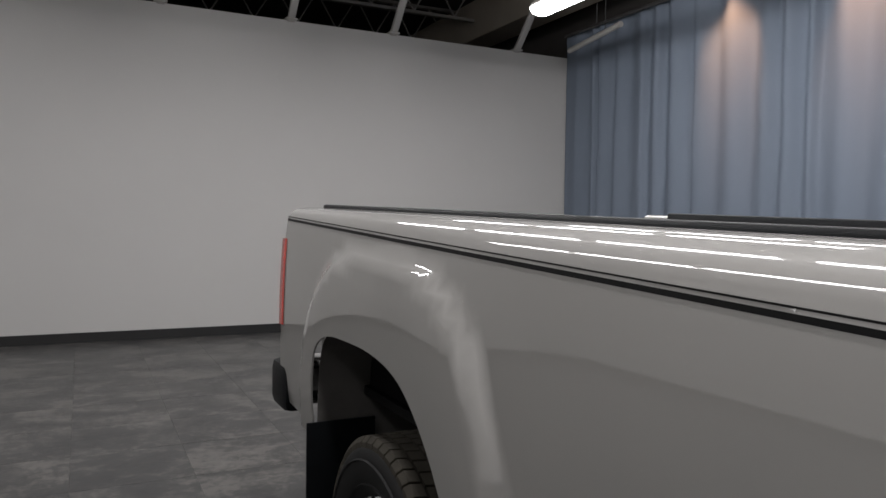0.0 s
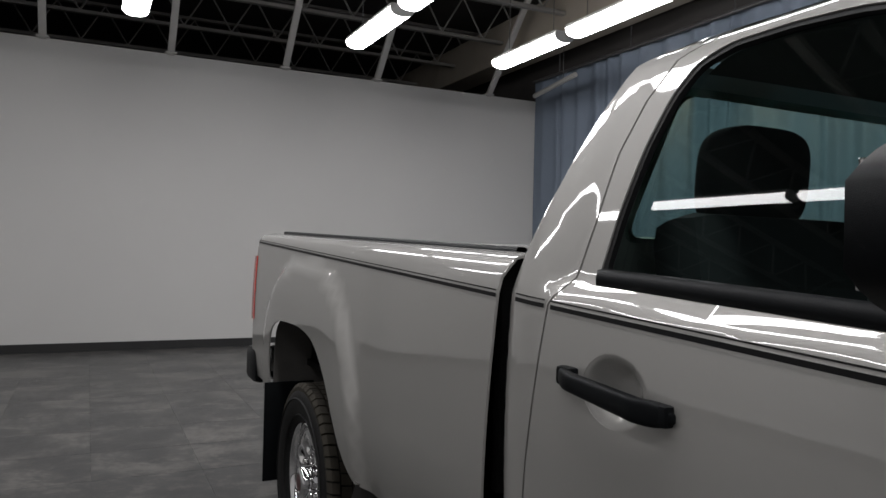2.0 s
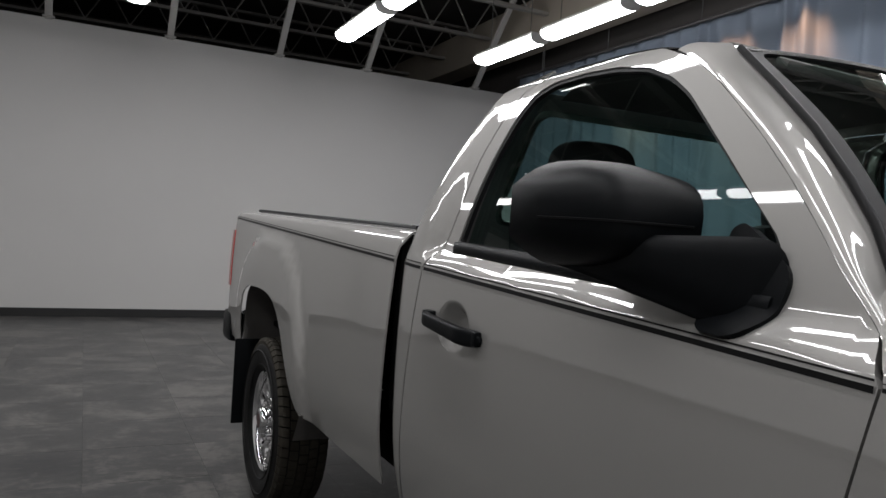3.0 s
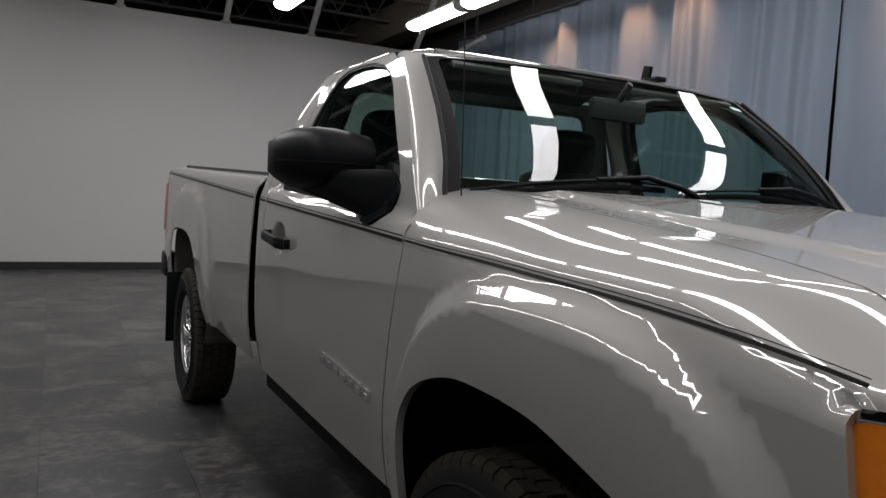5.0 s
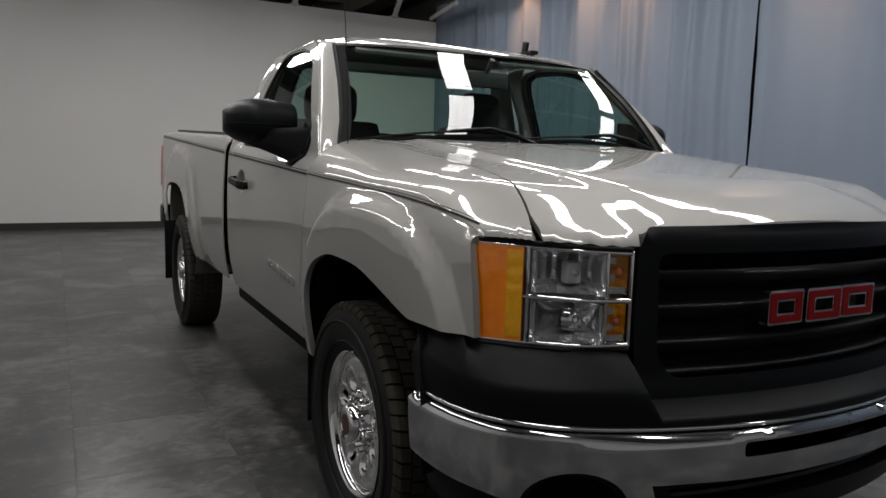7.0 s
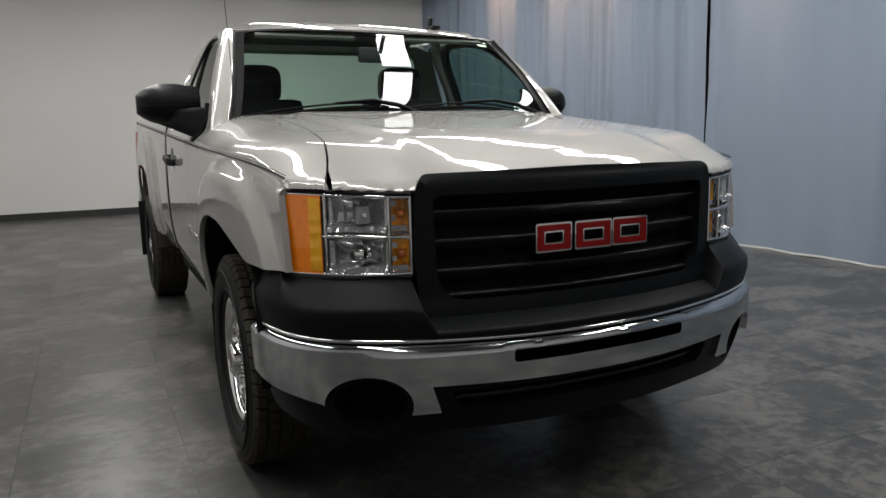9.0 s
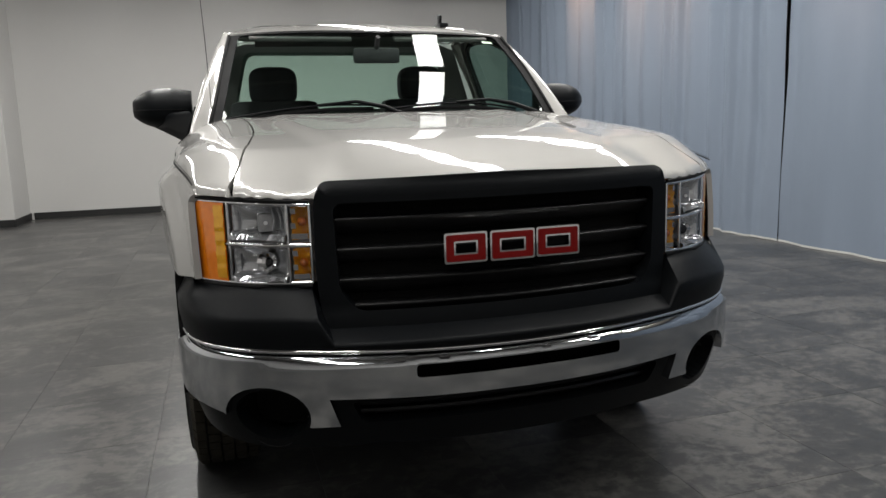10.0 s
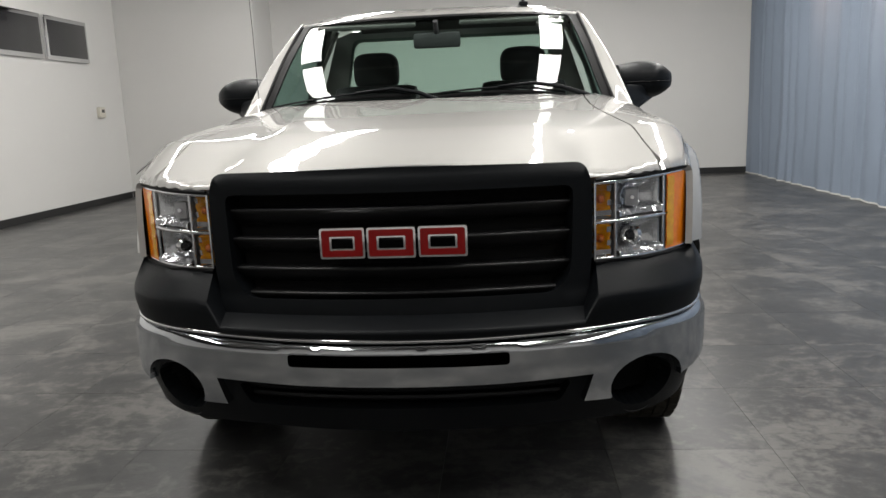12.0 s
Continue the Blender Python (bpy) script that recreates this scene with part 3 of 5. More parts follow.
part("bed_floor", boxes(((0, 3.15, 0.79), (1.62, 2.5, 0.03), 0.004)), VOID, bed)
part("bed_front_wall", boxes(((0, 1.945, 1.06), (1.84, 0.035, 0.54), 0.008)), VOID, bed)
part("front_rail", boxes(((0, 1.925, 1.335), (1.70, 0.05, 0.03), 0.008)), PAINT, bed, "painted cross rail at the bed front")
gate = part("tailgate", boxes(((0, 4.46, 1.08), (1.60, 0.06, 0.62), 0.02)), PAINT, bed)
part("gate_handle", boxes(((0, 4.495, 1.25), (0.22, 0.02, 0.09), 0.006)), BLACK_TRIM, gate)
for s in (-1, 1):
    rows = []
    for k in range(9):
        z = 0.955 + 0.335 * k / 8
        w = half_width(4.44, z)
        rows.append([(s * (w + 0.002), 4.428, z), (s * (w + 0.010), 4.465, z), (s * (w - 0.012), 4.500, z), (s * (w - 0.08), 4.512, z), (s * (w - 0.16), 4.512, z)])
    lamp = part("tail_lamp", soft(grid(rows, flip=s > 0), 60), RED_LENS, truck, "red tail lamp at the bed corner")
bumper = part("rear_bumper", boxes(((0, 4.59, 0.70), (1.74, 0.16, 0.19), 0.03)), CHROME, truck, "chrome rear step bumper")
for s in (-1, 1):
    part("bumper_end", boxes(((s * 0.925, 4.51, 0.705), (0.09, 0.24, 0.185), 0.035)), BLACK_TRIM, bumper, "black plastic bumper end cap")

# cab: pillars behind the doors, roof, back panel
DOOR_REAR = [(1.775, 0.555), (1.758, 0.750), (1.741, 0.920), (1.709, 1.120), (1.686, 1.245), (1.659, 1.300), (1.649, 1.420), (1.650, 1.550), (1.628, 1.660), (1.586, 1.735)]
DOOR_FRONT = [(0.516, 0.545), (0.490, 0.750), (0.459, 0.955), (0.428, 1.100), (0.410, 1.187)]
DOOR_TOP = [(0.444, 1.245), (0.513, 1.315), (0.575, 1.385), (0.642, 1.455), (0.717, 1.525), (0.798, 1.592), (0.879, 1.655), (0.970, 1.712), (1.080, 1.752), (1.220, 1.772),
            (1.360, 1.782), (1.490, 1.775)]
WINDOW = [(0.664, 1.258), (1.116, 1.272), (1.598, 1.300), (1.593, 1.420), (1.581, 1.560), (1.561, 1.660), (1.526, 1.718), (1.455, 1.740), (1.330, 1.742),
          (1.201, 1.733), (1.085, 1.712), (0.996, 1.675), (0.923, 1.628), (0.848, 1.563), (0.768, 1.492), (0.688, 1.418), (0.616, 1.350), (0.608, 1.280)]
WINDOW = rounded(WINDOW, 0.02, 2)
GLASS_X = [(-0.2, 0.846), (-0.05, 0.826), (0.04, 0.816), (0.25, 0.786), (0.60, 0.746), (1.0, 0.698), (1.06, 0.688)]
GLASS_Y = [(-0.2, 0.408), (-0.05, 0.457), (0.04, 0.485), (0.25, 0.544), (0.60, 0.682), (1.0, 0.888), (1.06, 0.922)]


def glass_edge(v):
    return interp(v, GLASS_X), interp(v, GLASS_Y), 1.272 + 0.443 * v


cab = new("cab")
cab.parent = truck
for m in SIDES:
    s = 1 if m else -1
    pillar = [(1.788, 0.56)] + [(y + 0.006, z) for y, z in DOOR_REAR[1:]] + [(1.50, 1.778), (1.50, 1.787), (1.66, 1.787), (1.728, 1.752), (1.765, 1.65), (1.795, 1.50), (1.840, 1.36), (1.866, 1.26), (1.889, 1.08), (1.911, 0.86), (1.936, 0.56)]
    panel("rear_pillar", pillar, cab_surface, PAINT, cab, (-1, 0, 0.2), h=0.03, rim=0.02, mirrored=m)
    # windscreen pillar: a rounded strip from the door's edge to the glass
    line = [(0.411, 1.205)] + DOOR_TOP[:8] + [(1.02, 1.735)]
    rows = []
    for i in range(46):
        k = i / 45 * (len(line) - 1)
        y, z = (interp(k, list(enumerate(p[c] for p in line))) for c in (0, 1))
        gx, gy, gz = glass_edge((z - 1.272) / 0.443)
        a, b = Vector(cab_surface(y - 0.001, z)), Vector((-gx - 0.004, gy, gz))
        ahead = Vector(cab_surface(y + 0.02, z + 0.015)) - Vector(cab_surface(y - 0.02, z - 0.015))
        side = Vector(cab_surface(y, z + 0.004)) - Vector(cab_surface(y, z - 0.004))
        door_n = side.cross(Vector(cab_surface(y + 0.004, z)) - Vector(cab_surface(y - 0.004, z))).normalized()
        door_n = door_n if door_n.x < 0 else -door_n
        edge = ahead.normalized()
        gap = b - a
        ta, tb = (n for n in (edge.cross(door_n).normalized(), edge.cross(Vector((-0.50, -0.66, 0.56))).normalized()))
        ta, tb = (v if v.dot(gap) > 0 else -v for v in (ta, tb))
        ta, tb = ta * gap.length, tb * gap.length
        rows.append([a * (2 * t**3 - 3 * t * t + 1) + ta * (t**3 - 2 * t * t + t) + b * (3 * t * t - 2 * t**3) + tb * (t**3 - t * t) for t in (j / 12 for j in range(13))])
    bm = grid(rows)
    bmesh.ops.recalc_face_normals(bm, faces=bm.faces)
    part("windscreen_pillar", mirror_bm(bm) if m else bm, PAINT, cab)

ROOF_MID = [(0.78, 1.737), (0.90, 1.772), (1.05, 1.805), (1.20, 1.828), (1.35, 1.842), (1.52, 1.840), (1.64, 1.822), (1.70, 1.79)]

ROOF_HALF = [(0.888, 0.698), (0.92, 0.694), (0.97, 0.706), (1.02, 0.716), (1.08, 0.710), (1.22, 0.692), (1.36, 0.681), (1.49, 0.679), (1.60, 0.677), (1.70, 0.668)]
ROOF_EDGE = [(0.888, 1.717), (0.92, 1.732), (0.97, 1.738), (1.02, 1.743), (1.08, 1.758), (1.22, 1.774), (1.36, 1.780), (1.49, 1.782), (1.60, 1.782), (1.70, 1.776)]


def roof_point(u, v):
    a = abs(u)
    front = 0.888 - 0.027 * (1 - a ** 3.0)
    y = front + (1.70 - front) * v
    ye = 0.888 + 0.812 * v
    hw, edge = interp(ye, ROOF_HALF), interp(ye, ROOF_EDGE)
    mid = interp(0.78 + 0.92 * v, ROOF_MID)
    rise = (1 - a**2) * 0.40 + 0.60 * (1 - ease((a - 0.70) / 0.30) ** 1.5)
    rise = rise * ease(v * 5) + (1 - a ** 3.0) * (1 - ease(v * 5))
    return (u * hw, y, edge + (mid - edge) * rise)


rows = [[roof_point(-1 + 2 * i / 40, k / 28) for i in range(41)] for k in range(29)]
bm = grid(rows)
bmesh.ops.recalc_face_normals(bm, faces=bm.faces)
part("roof", bm, PAINT, cab, "pewter painted roof panel")
part("headliner", grid([[(x, y, z - 0.03) for x, y, z in r[4:-4]] for r in rows[1:]]), HEADLINER, cab)

BACK = [(-0.88, 0.60), (0.88, 0.60), (0.865, 1.25), (0.84, 1.36), (0.70, 1.74), (0.60, 1.775), (-0.60, 1.775), (-0.70, 1.74), (-0.84, 1.36), (-0.865, 1.25)]
REAR_HOLE = rounded([(-0.665, 1.39), (0.665, 1.39), (0.585, 1.712), (-0.585, 1.712)], 0.05)


def back_surface(x, z):
    return (x, 1.860 - 0.30 * max(0, z - 1.3) - 0.05 * ease((abs(x) - 0.55) / 0.4), z)


panel("back_panel", BACK, back_surface, PAINT, cab, (0, 1, 0), h=0.06, holes=[REAR_HOLE])
panel("rear_window", rounded([(-0.68, 1.375), (0.68, 1.375), (0.60, 1.727), (-0.60, 1.727)], 0.05), lambda x, z: (x, back_surface(x, z)[1] - 0.012, z),
      GLASS_REAR, cab, (0, 1, 0), h=0.1, rim=0, label="rear window glass").visible_shadow = False
part("cab_floor", boxes(((0, 1.11, 0.60), (1.80, 1.40, 0.05), 0.01)), VOID, cab)
part("firewall", boxes(((0, 0.43, 0.86), (1.74, 0.03, 0.60), 0.004)), VOID, cab)


# windscreen with black border, cowl
def ws_point(u, v, d=0.0):
    bow = 1 - abs(u) ** 3.0
    gx, gy, gz = glass_edge(v)
    y = gy - bow * (0.056 - 0.029 * v)
    z = gz + bow * (0.032 * v - 0.010) + 0.008 * math.sin(math.pi * v)
    return (u * gx, y + d * 0.70, z - d * 0.70)


panel("windscreen", [(-1, 0), (1, 0), (1, 1), (-1, 1)], lambda u, v: ws_point(u, v, 0.004), GLASS_WS, cab, (0, -1, 0.5), h=0.08, rim=0,
      label="green-tinted windscreen glass").visible_shadow = False
border = [(-1.0, -0.02), (1.0, -0.02), (1.0, 1.02), (-1.0, 1.02)]
panel("windscreen_border", border, ws_point, SEAL, cab, (0, -1, 0.5), h=0.05,
      holes=[rounded([(-0.955, 0.055), (0.955, 0.055), (0.940, 0.993), (-0.940, 0.993)], 0.04)], rim=0.01, label="black ceramic border and rubber seal")
rows = [[(x, 0.505 - 0.072 * (1 - abs(x / 0.82) ** 3.0) + dy, z - 0.03 * (x / 0.8) ** 2) for x in (-0.81 + 1.62 * i / 24 for i in range(25))]
        for dy, z in ((0.03, 1.285), (-0.03, 1.262), (-0.10, 1.250), (-0.16, 1.235))]
part("cowl", grid(rows, flip=True), BLACK_TRIM, cab, "black plastic cowl below the windscreen")
for s in (-1, 1):
    part("windscreen_trim", sweep([(s * (glass_edge(v)[0] + 0.004), glass_edge(v)[1] - 0.004, glass_edge(v)[2] + 0.004) for v in (-0.04, 0.1, 0.25, 0.4, 0.6, 0.8, 1.0)], 0.007, 8), SEAL, cab,
         "black rubber strip along the windscreen pillar")

# doors
BOWL = [(1.476 + 0.086 * math.cos(a), 1.112 + 0.064 * math.sin(a)) for a in (2 * math.pi * i / 40 for i in range(40))]


def bowl_surface(y, z):
    """The handle's bowl: pressed in from the door's skin."""
    x, yy, zz = cab_surface(y, z)
    r = math.hypot((y - 1.476) / 0.086, (z - 1.112) / 0.064)
    return (x + 0.036 * ease(1.3 * (1 - r)) + 0.0006, yy, zz)


for m in SIDES:
    s = 1 if m else -1
    door = panel("door", DOOR_FRONT + DOOR_TOP + DOOR_REAR[::-1] + [(1.0, 0.548)], cab_surface, PAINT, truck, (-1, 0, 0.2), h=0.022, holes=[WINDOW, BOWL], rim=0.02,
                 mirrored=m, label="pewter painted door, closed")
    inset = lambda y, z: (-(0.890 - 0.0075 * (y - 1.0) + (0.738 - 0.890) * (z - 1.28) / 0.44 + 0.010 * (1 - ((z - 1.5) / 0.22) ** 2) - 0.013), y, z)
    c = (1.11, 1.5)
    bigger = [(c[0] + (y - c[0]) * 1.025, c[1] + (z - c[1]) * 1.03) for y, z in WINDOW]
    pane = panel("door_window", bigger, inset, GLASS_SIDE, door, (-1, 0, 0.2), h=0.08, rim=0, mirrored=m, label="dark tinted side window")
    pane.visible_shadow = False
    ring = [(c[0] + (y - c[0]) * 0.975, c[1] + (z - c[1]) * 0.955) for y, z in WINDOW]
    panel("window_seal", bigger, lambda y, z: tuple(a + b for a, b in zip(cab_surface(y, z), (0.004, 0, 0))), SEAL, door, (-1, 0, 0.2), h=0.04, holes=[ring], rim=0.012, mirrored=m,
          label="black rubber window seal")
    rows = []
    for i in range(25):
        y = 0.60 + (1.588 - 0.60) * i / 24
        zb = belt(y) + 0.046
        w = half_width(y, belt(y)) - 0.043
        rows.append([(s * (w - 0.006), y, zb - 0.002), (s * (w + 0.005), y, zb), (s * (w + 0.006), y, zb + 0.014), (s * (w + 0.002), y, zb + 0.029), (s * (w - 0.014), y, zb + 0.032)])
    bm = grid(rows, flip=not m)
    part("belt_moulding", bm, BLACK_TRIM, door, "black belt moulding below the window")
    # grip handle over its bowl
    hz = 1.110
    panel("handle_bowl", BOWL, bowl_surface, PAINT, door, (-1, 0, 0), h=0.009, rim=0, mirrored=m, label="pressed handle bowl")
    rows = []
    for i in range(25):
        t = i / 24
        y = 1.626 - 0.300 * t
        end = min(1.0, (min(t, 1 - t) / 0.10)) ** 0.5
        lift = 0.024 * ease(min(t, 1 - t) / 0.22) + 0.006
        tall, thick = (0.0155 + 0.006 * t) * (0.35 + 0.65 * end), 0.013 * (0.4 + 0.6 * end)
        zc, xc = hz + 0.012 - 0.024 * t, half_width(y, hz) + lift
        rows.append([(s * (xc + thick * math.copysign(abs(math.cos(a)) ** 0.55, math.cos(a))), y, zc + tall * math.copysign(abs(math.sin(a)) ** 0.55, math.sin(a))) for a in (2 * math.pi * k / 20 for k in range(20))])
    bm = grid(rows, closed=True)
    cap(bm, rows[0])
    cap(bm, rows[-1])
    bmesh.ops.remove_doubles(bm, verts=bm.verts, dist=1e-6)
    bmesh.ops.recalc_face_normals(bm, faces=bm.faces)
    handle = part("door_handle", soft(bm, 60), BLACK_TRIM, door, "black plastic grip handle")
    for y in (1.598, 1.352):
        part("handle_foot", boxes(((s * (half_width(y, hz) + 0.008), y, hz + (0.010 if y > 1.5 else -0.010)), (0.026, 0.044, 0.036), 0.008)), BLACK_TRIM, handle)
    # badge of plain bright bars
    for k in range(7):
        y = 0.930 - 0.058 * k
        z = 0.792 - 0.004 * k
        x = s * (half_width(y, z) + 0.003)
        part("door_badge", boxes(((x, y, z), (0.007, 0.044, 0.034), 0.0025), ((x + s * 0.003, y, z), (0.004, 0.030, 0.010), 0.001)), CHROME, door, "bright chrome badge bar")

# pinstripes on every side panel
for m in SIDES:
    s = 1 if m else -1
    for name, y0, y1 in (("stripe", 1.892, 4.444), ("stripe", 1.700, 1.818), ("stripe", 0.414, 1.678), ("stripe", -0.665, 0.404)):
        bm = bmesh.new()
        for lo, hi in ((-0.010, -0.001), (0.0045, 0.0075)) if y0 > 0 else ((-0.0060, -0.0005), (0.0035, 0.0050)):
            n = max(2, int((y1 - y0) / 0.04))
            rows = [[(s * ((-cab_surface(y, belt(y) + h)[0] if 1.69 < y < 1.85 else half_width(y, belt(y) + h)) + 0.0022), y, belt(y) + h)
                     for y in (y0 + (y1 - y0) * i / n for i in range(n + 1))] for h in (lo, hi)]
            grid(rows, bm=bm, flip=not m)
        part(name, bm, SEAL, truck, "black double pinstripe")

# front fenders
def nose_edge(h):
    y = -0.70
    for _ in range(30):
        y = 0.5 * y + 0.5 * (interp(-fender_surface(y, h)[0], NOSE) + 0.004)
    return y


FENDER = in_belt([(0.509, 0.545), (0.483, 0.75), (0.453, 0.955), (0.424, 1.10)]) + [(0.405, 0.0), (0.412, 0.06), (0.46, 0.14), (0.515, 0.22), (0.525, 0.30)] + [(nose_edge(k), k) for k in (0.30, 0.26, 0.22, 0.18, 0.14, 0.10, 0.05, 0.0)] + \
    in_belt([(-0.652, 1.06), (-0.668, 0.95), (-0.678, 0.832), (-0.60, 0.835), (-0.53, 0.838)]) + in_belt(ARCH_FRONT[::-1])
for m in SIDES:
    panel("front_fender", FENDER, fender_surface, PAINT, truck, (-1, 0, 0.2), h=0.019, rim=0.02, mirrored=m, label="pewter painted front fender with a squared flare")

# hood
cut = [(-(interp(y, HOOD_CUT) - 0.003), y) for y in (0.525, 0.4, 0.3, 0.15, 0.0, -0.15, -0.3, -0.42, -0.5, -0.58, -0.65, -0.70)]
nose = [(-x, interp(x, NOSE) + 0.004) for x in (0.768, 0.74, 0.70, 0.65, 0.60, 0.555, 0.48, 0.4, 0.3, 0.2, 0.1, 0.0)]
rear = [(-0.60, 0.430), (-0.45, 0.388), (-0.25, 0.362), (0, 0.354)]
left = [(0, 0.354)] + [p for p in reversed(rear[:-1])] + cut + nose
outline = left[1:] + [(-x, y) for x, y in reversed(left[1:-1])] + [(0, 0.354)]


def hood_surface(x, y):
    z, w = hood_z(x, y), ease((abs(x) - 0.46) / 0.11)
    return (x, y, z * (1 - w) + nose_cap(x, y, z) * w)


panel("hood", outline, hood_surface, PAINT, truck, (0, 0, 1), h=0.03, rim=0.02, label="pewter painted hood with a raised centre")
part("engine_bay", boxes(((0, -0.2, 0.90), (1.30, 1.1, 0.20), 0.02)), VOID, truck)


# headlamps
def lamp_line(p, depth=0.0):
    """Along the lamp from its inner (0) to its outer end (1); depth goes in."""
    x, y = 0.573 + 0.302 * p, -0.862 + 0.212 * p - 0.048 * math.sin(math.pi * p)
    return x - 0.567 * depth, y + 0.823 * depth


def lamp_z(p, z):
    """The lamp's upper edge rises a little outwards."""
    return z + 0.014 * p * (z - 0.83) / 0.22


def lamp_grid(p0, p1, z0, z1, s, depth, n=8):
    rows = []
    for k in range(n + 1):
        z = z0 + (z1 - z0) * k / n
        rows.append([(s * lamp_line(p, depth(p, z))[0], lamp_line(p, depth(p, z))[1], lamp_z(p, z)) for p in (p0 + (p1 - p0) * i / n for i in range(n + 1))])
    return grid(rows, flip=s < 0)


for s in (-1, 1):
    hl = new("headlamp")
    hl.parent = truck
    part("lamp_housing", lamp_grid(-0.01, 1.0, 0.818, 1.056, s, lambda p, z: 0.075), LAMP_GREY, hl, "pale grey lamp bezel")
    for z0, z1 in ((0.946, 1.040), (0.832, 0.922)):
        zc, pc = (z0 + z1) / 2, 0.455
        upper = z0 > 0.93
        flute = 0.003 if upper else 0.0
        # clear-walled chamber: flat side walls, a bowl and a step along the floor
        bowl = lambda p, z: 0.014 + flute * abs(math.sin(p * 46)) + 0.060 * max(0.0, 1 - ((p - pc) / 0.215) ** 2) ** 0.6 * max(0.10, 1 - ((z - zc) / 0.052) ** 2) ** 0.6 - 0.020 * ease((zc - 0.022 - z) / 0.012)
        part("reflector", lamp_grid(0.215, 0.695, z0, z1, s, bowl, 40), REFLECTOR, hl, "bright faceted reflector")
        x, y = lamp_line(pc, 0.045)
        if upper:
            cup = boxes(((s * x, y, zc + 0.004), (0.040, 0.030, 0.052), 0.006))
            part("bulb_shield", cup, LAMP_GREY, hl, "grey bulb shield")
            part("bulb", sweep([(s * x, y - 0.006, zc + 0.004), (s * x, y - 0.022, zc + 0.004)], [0.010, 0.006], 10), CHROME, hl)
        else:
            ring = lathe([(0.030, 0.010), (0.028, -0.008), (0.020, -0.014), (0.012, -0.006), (0.010, 0.010)], 24)
            bmesh.ops.transform(ring, matrix=Matrix.Translation((s * x, y, zc + 0.006)) @ Matrix.Rotation(radians(90 - 35 * s), 4, "Z"), verts=ring.verts)
            part("bulb_shield", ring, CHROME, hl, "chrome ring round the bulb")
            part("bulb", sweep([(s * x, y + 0.012, zc + 0.006), (s * x, y - 0.006, zc + 0.006)], [0.012, 0.009], 10), CABIN, hl)
        # inner window: amber bulb between bright steps
        part("marker_cell", lamp_grid(0.03, 0.185, z0, z1, s, lambda p, z: 0.016 + 0.034 * max(0.0, 1 - ((p - 0.107) / 0.080) ** 2) + 0.006 * abs(math.sin((z - z0) * 150)), 16), AMBER_DEEP, hl, "amber stepped marker reflector")
        x, y = lamp_line(0.107, 0.030)
        bulb = bmesh.new()
        bmesh.ops.create_uvsphere(bulb, u_segments=14, v_segments=10, radius=0.013)
        bmesh.ops.translate(bulb, vec=(s * x, y, zc + 0.006), verts=bulb.verts)
        part("marker_bulb", bulb, AMBER_BULB, hl, "dark amber bulb")
        for zz, p0, p1 in ((z1 - 0.012, 0.135, 0.185), (zc - 0.006, 0.140, 0.185), (z0 + 0.012, 0.035, 0.185)):
            part("marker_step", lamp_grid(p0, p1, zz - 0.008, zz + 0.008, s, lambda p, z: 0.014 - 0.10 * (z - zz) + 0.4 * abs(p - 0.11) ** 1.2 * 0.1, 5), CHROME, hl, "bright reflector step")
    part("turn_signal", lamp_grid(0.74, 1.025, 0.830, 1.046, s, lambda p, z: 0.002 + 0.10 * max(0, p - 0.96), 12), AMBER, hl, "amber turn signal lens")
    for a, b in ((0.745, 0.83),):
        part("signal_rib", lamp_grid(a, b, 0.838, 1.038, s, lambda p, z: -0.001 + 0.002 * math.sin(z * 220), 12), AMBER_DEEP, hl, "deeper amber lens rib")
    for z in (0.828, 0.934, 1.047):
        pts = [lamp_line(p, 0.008 + (0.03 * max(0, p - 0.93))) for p in (i / 12 for i in range(13 if z != 0.934 else 10))]
        part("chrome_trim", sweep([(s * x, y, lamp_z((x - 0.573) / 0.302, z)) for x, y in pts], 0.0065 if z != 0.934 else 0.0075, 8), CHROME, hl, "thin chrome trim")
    for p in (0.0, 0.20, 0.715):
        x, y = lamp_line(p, 0.006)
        part("chrome_trim", sweep([(s * x, y, 0.826), (s * x, y, lamp_z(p, 1.048))], 0.0045, 8), CHROME, hl, "thin chrome trim")
    cover = part("lamp_cover", lamp_grid(-0.005, 0.72, 0.824, 1.050, s, lambda p, z: -0.002, 4), GLASS_CLEAR, hl, "clear plastic cover")
    cover.visible_shadow = False
    rim = [(p, 1.056) for p in (0, 0.25, 0.5, 0.75, 0.95, 1.0)] + [(1.035, 1.03), (1.035, 0.93), (1.035, 0.835), (1.0, 0.818), (0.75, 0.818), (0.5, 0.818), (0, 0.818)]
    part("lamp_gasket", sweep([(s * lamp_line(p, 0.004)[0], lamp_line(p, 0.004)[1], lamp_z(p, z)) for p, z in rim], 0.0060, 8), SEAL, hl, "black gasket gap")

# grille
grille = new("grille")
grille.parent = truck


def grille_y(x):
    return -0.945 + 0.078 * (x / 0.555) ** 2


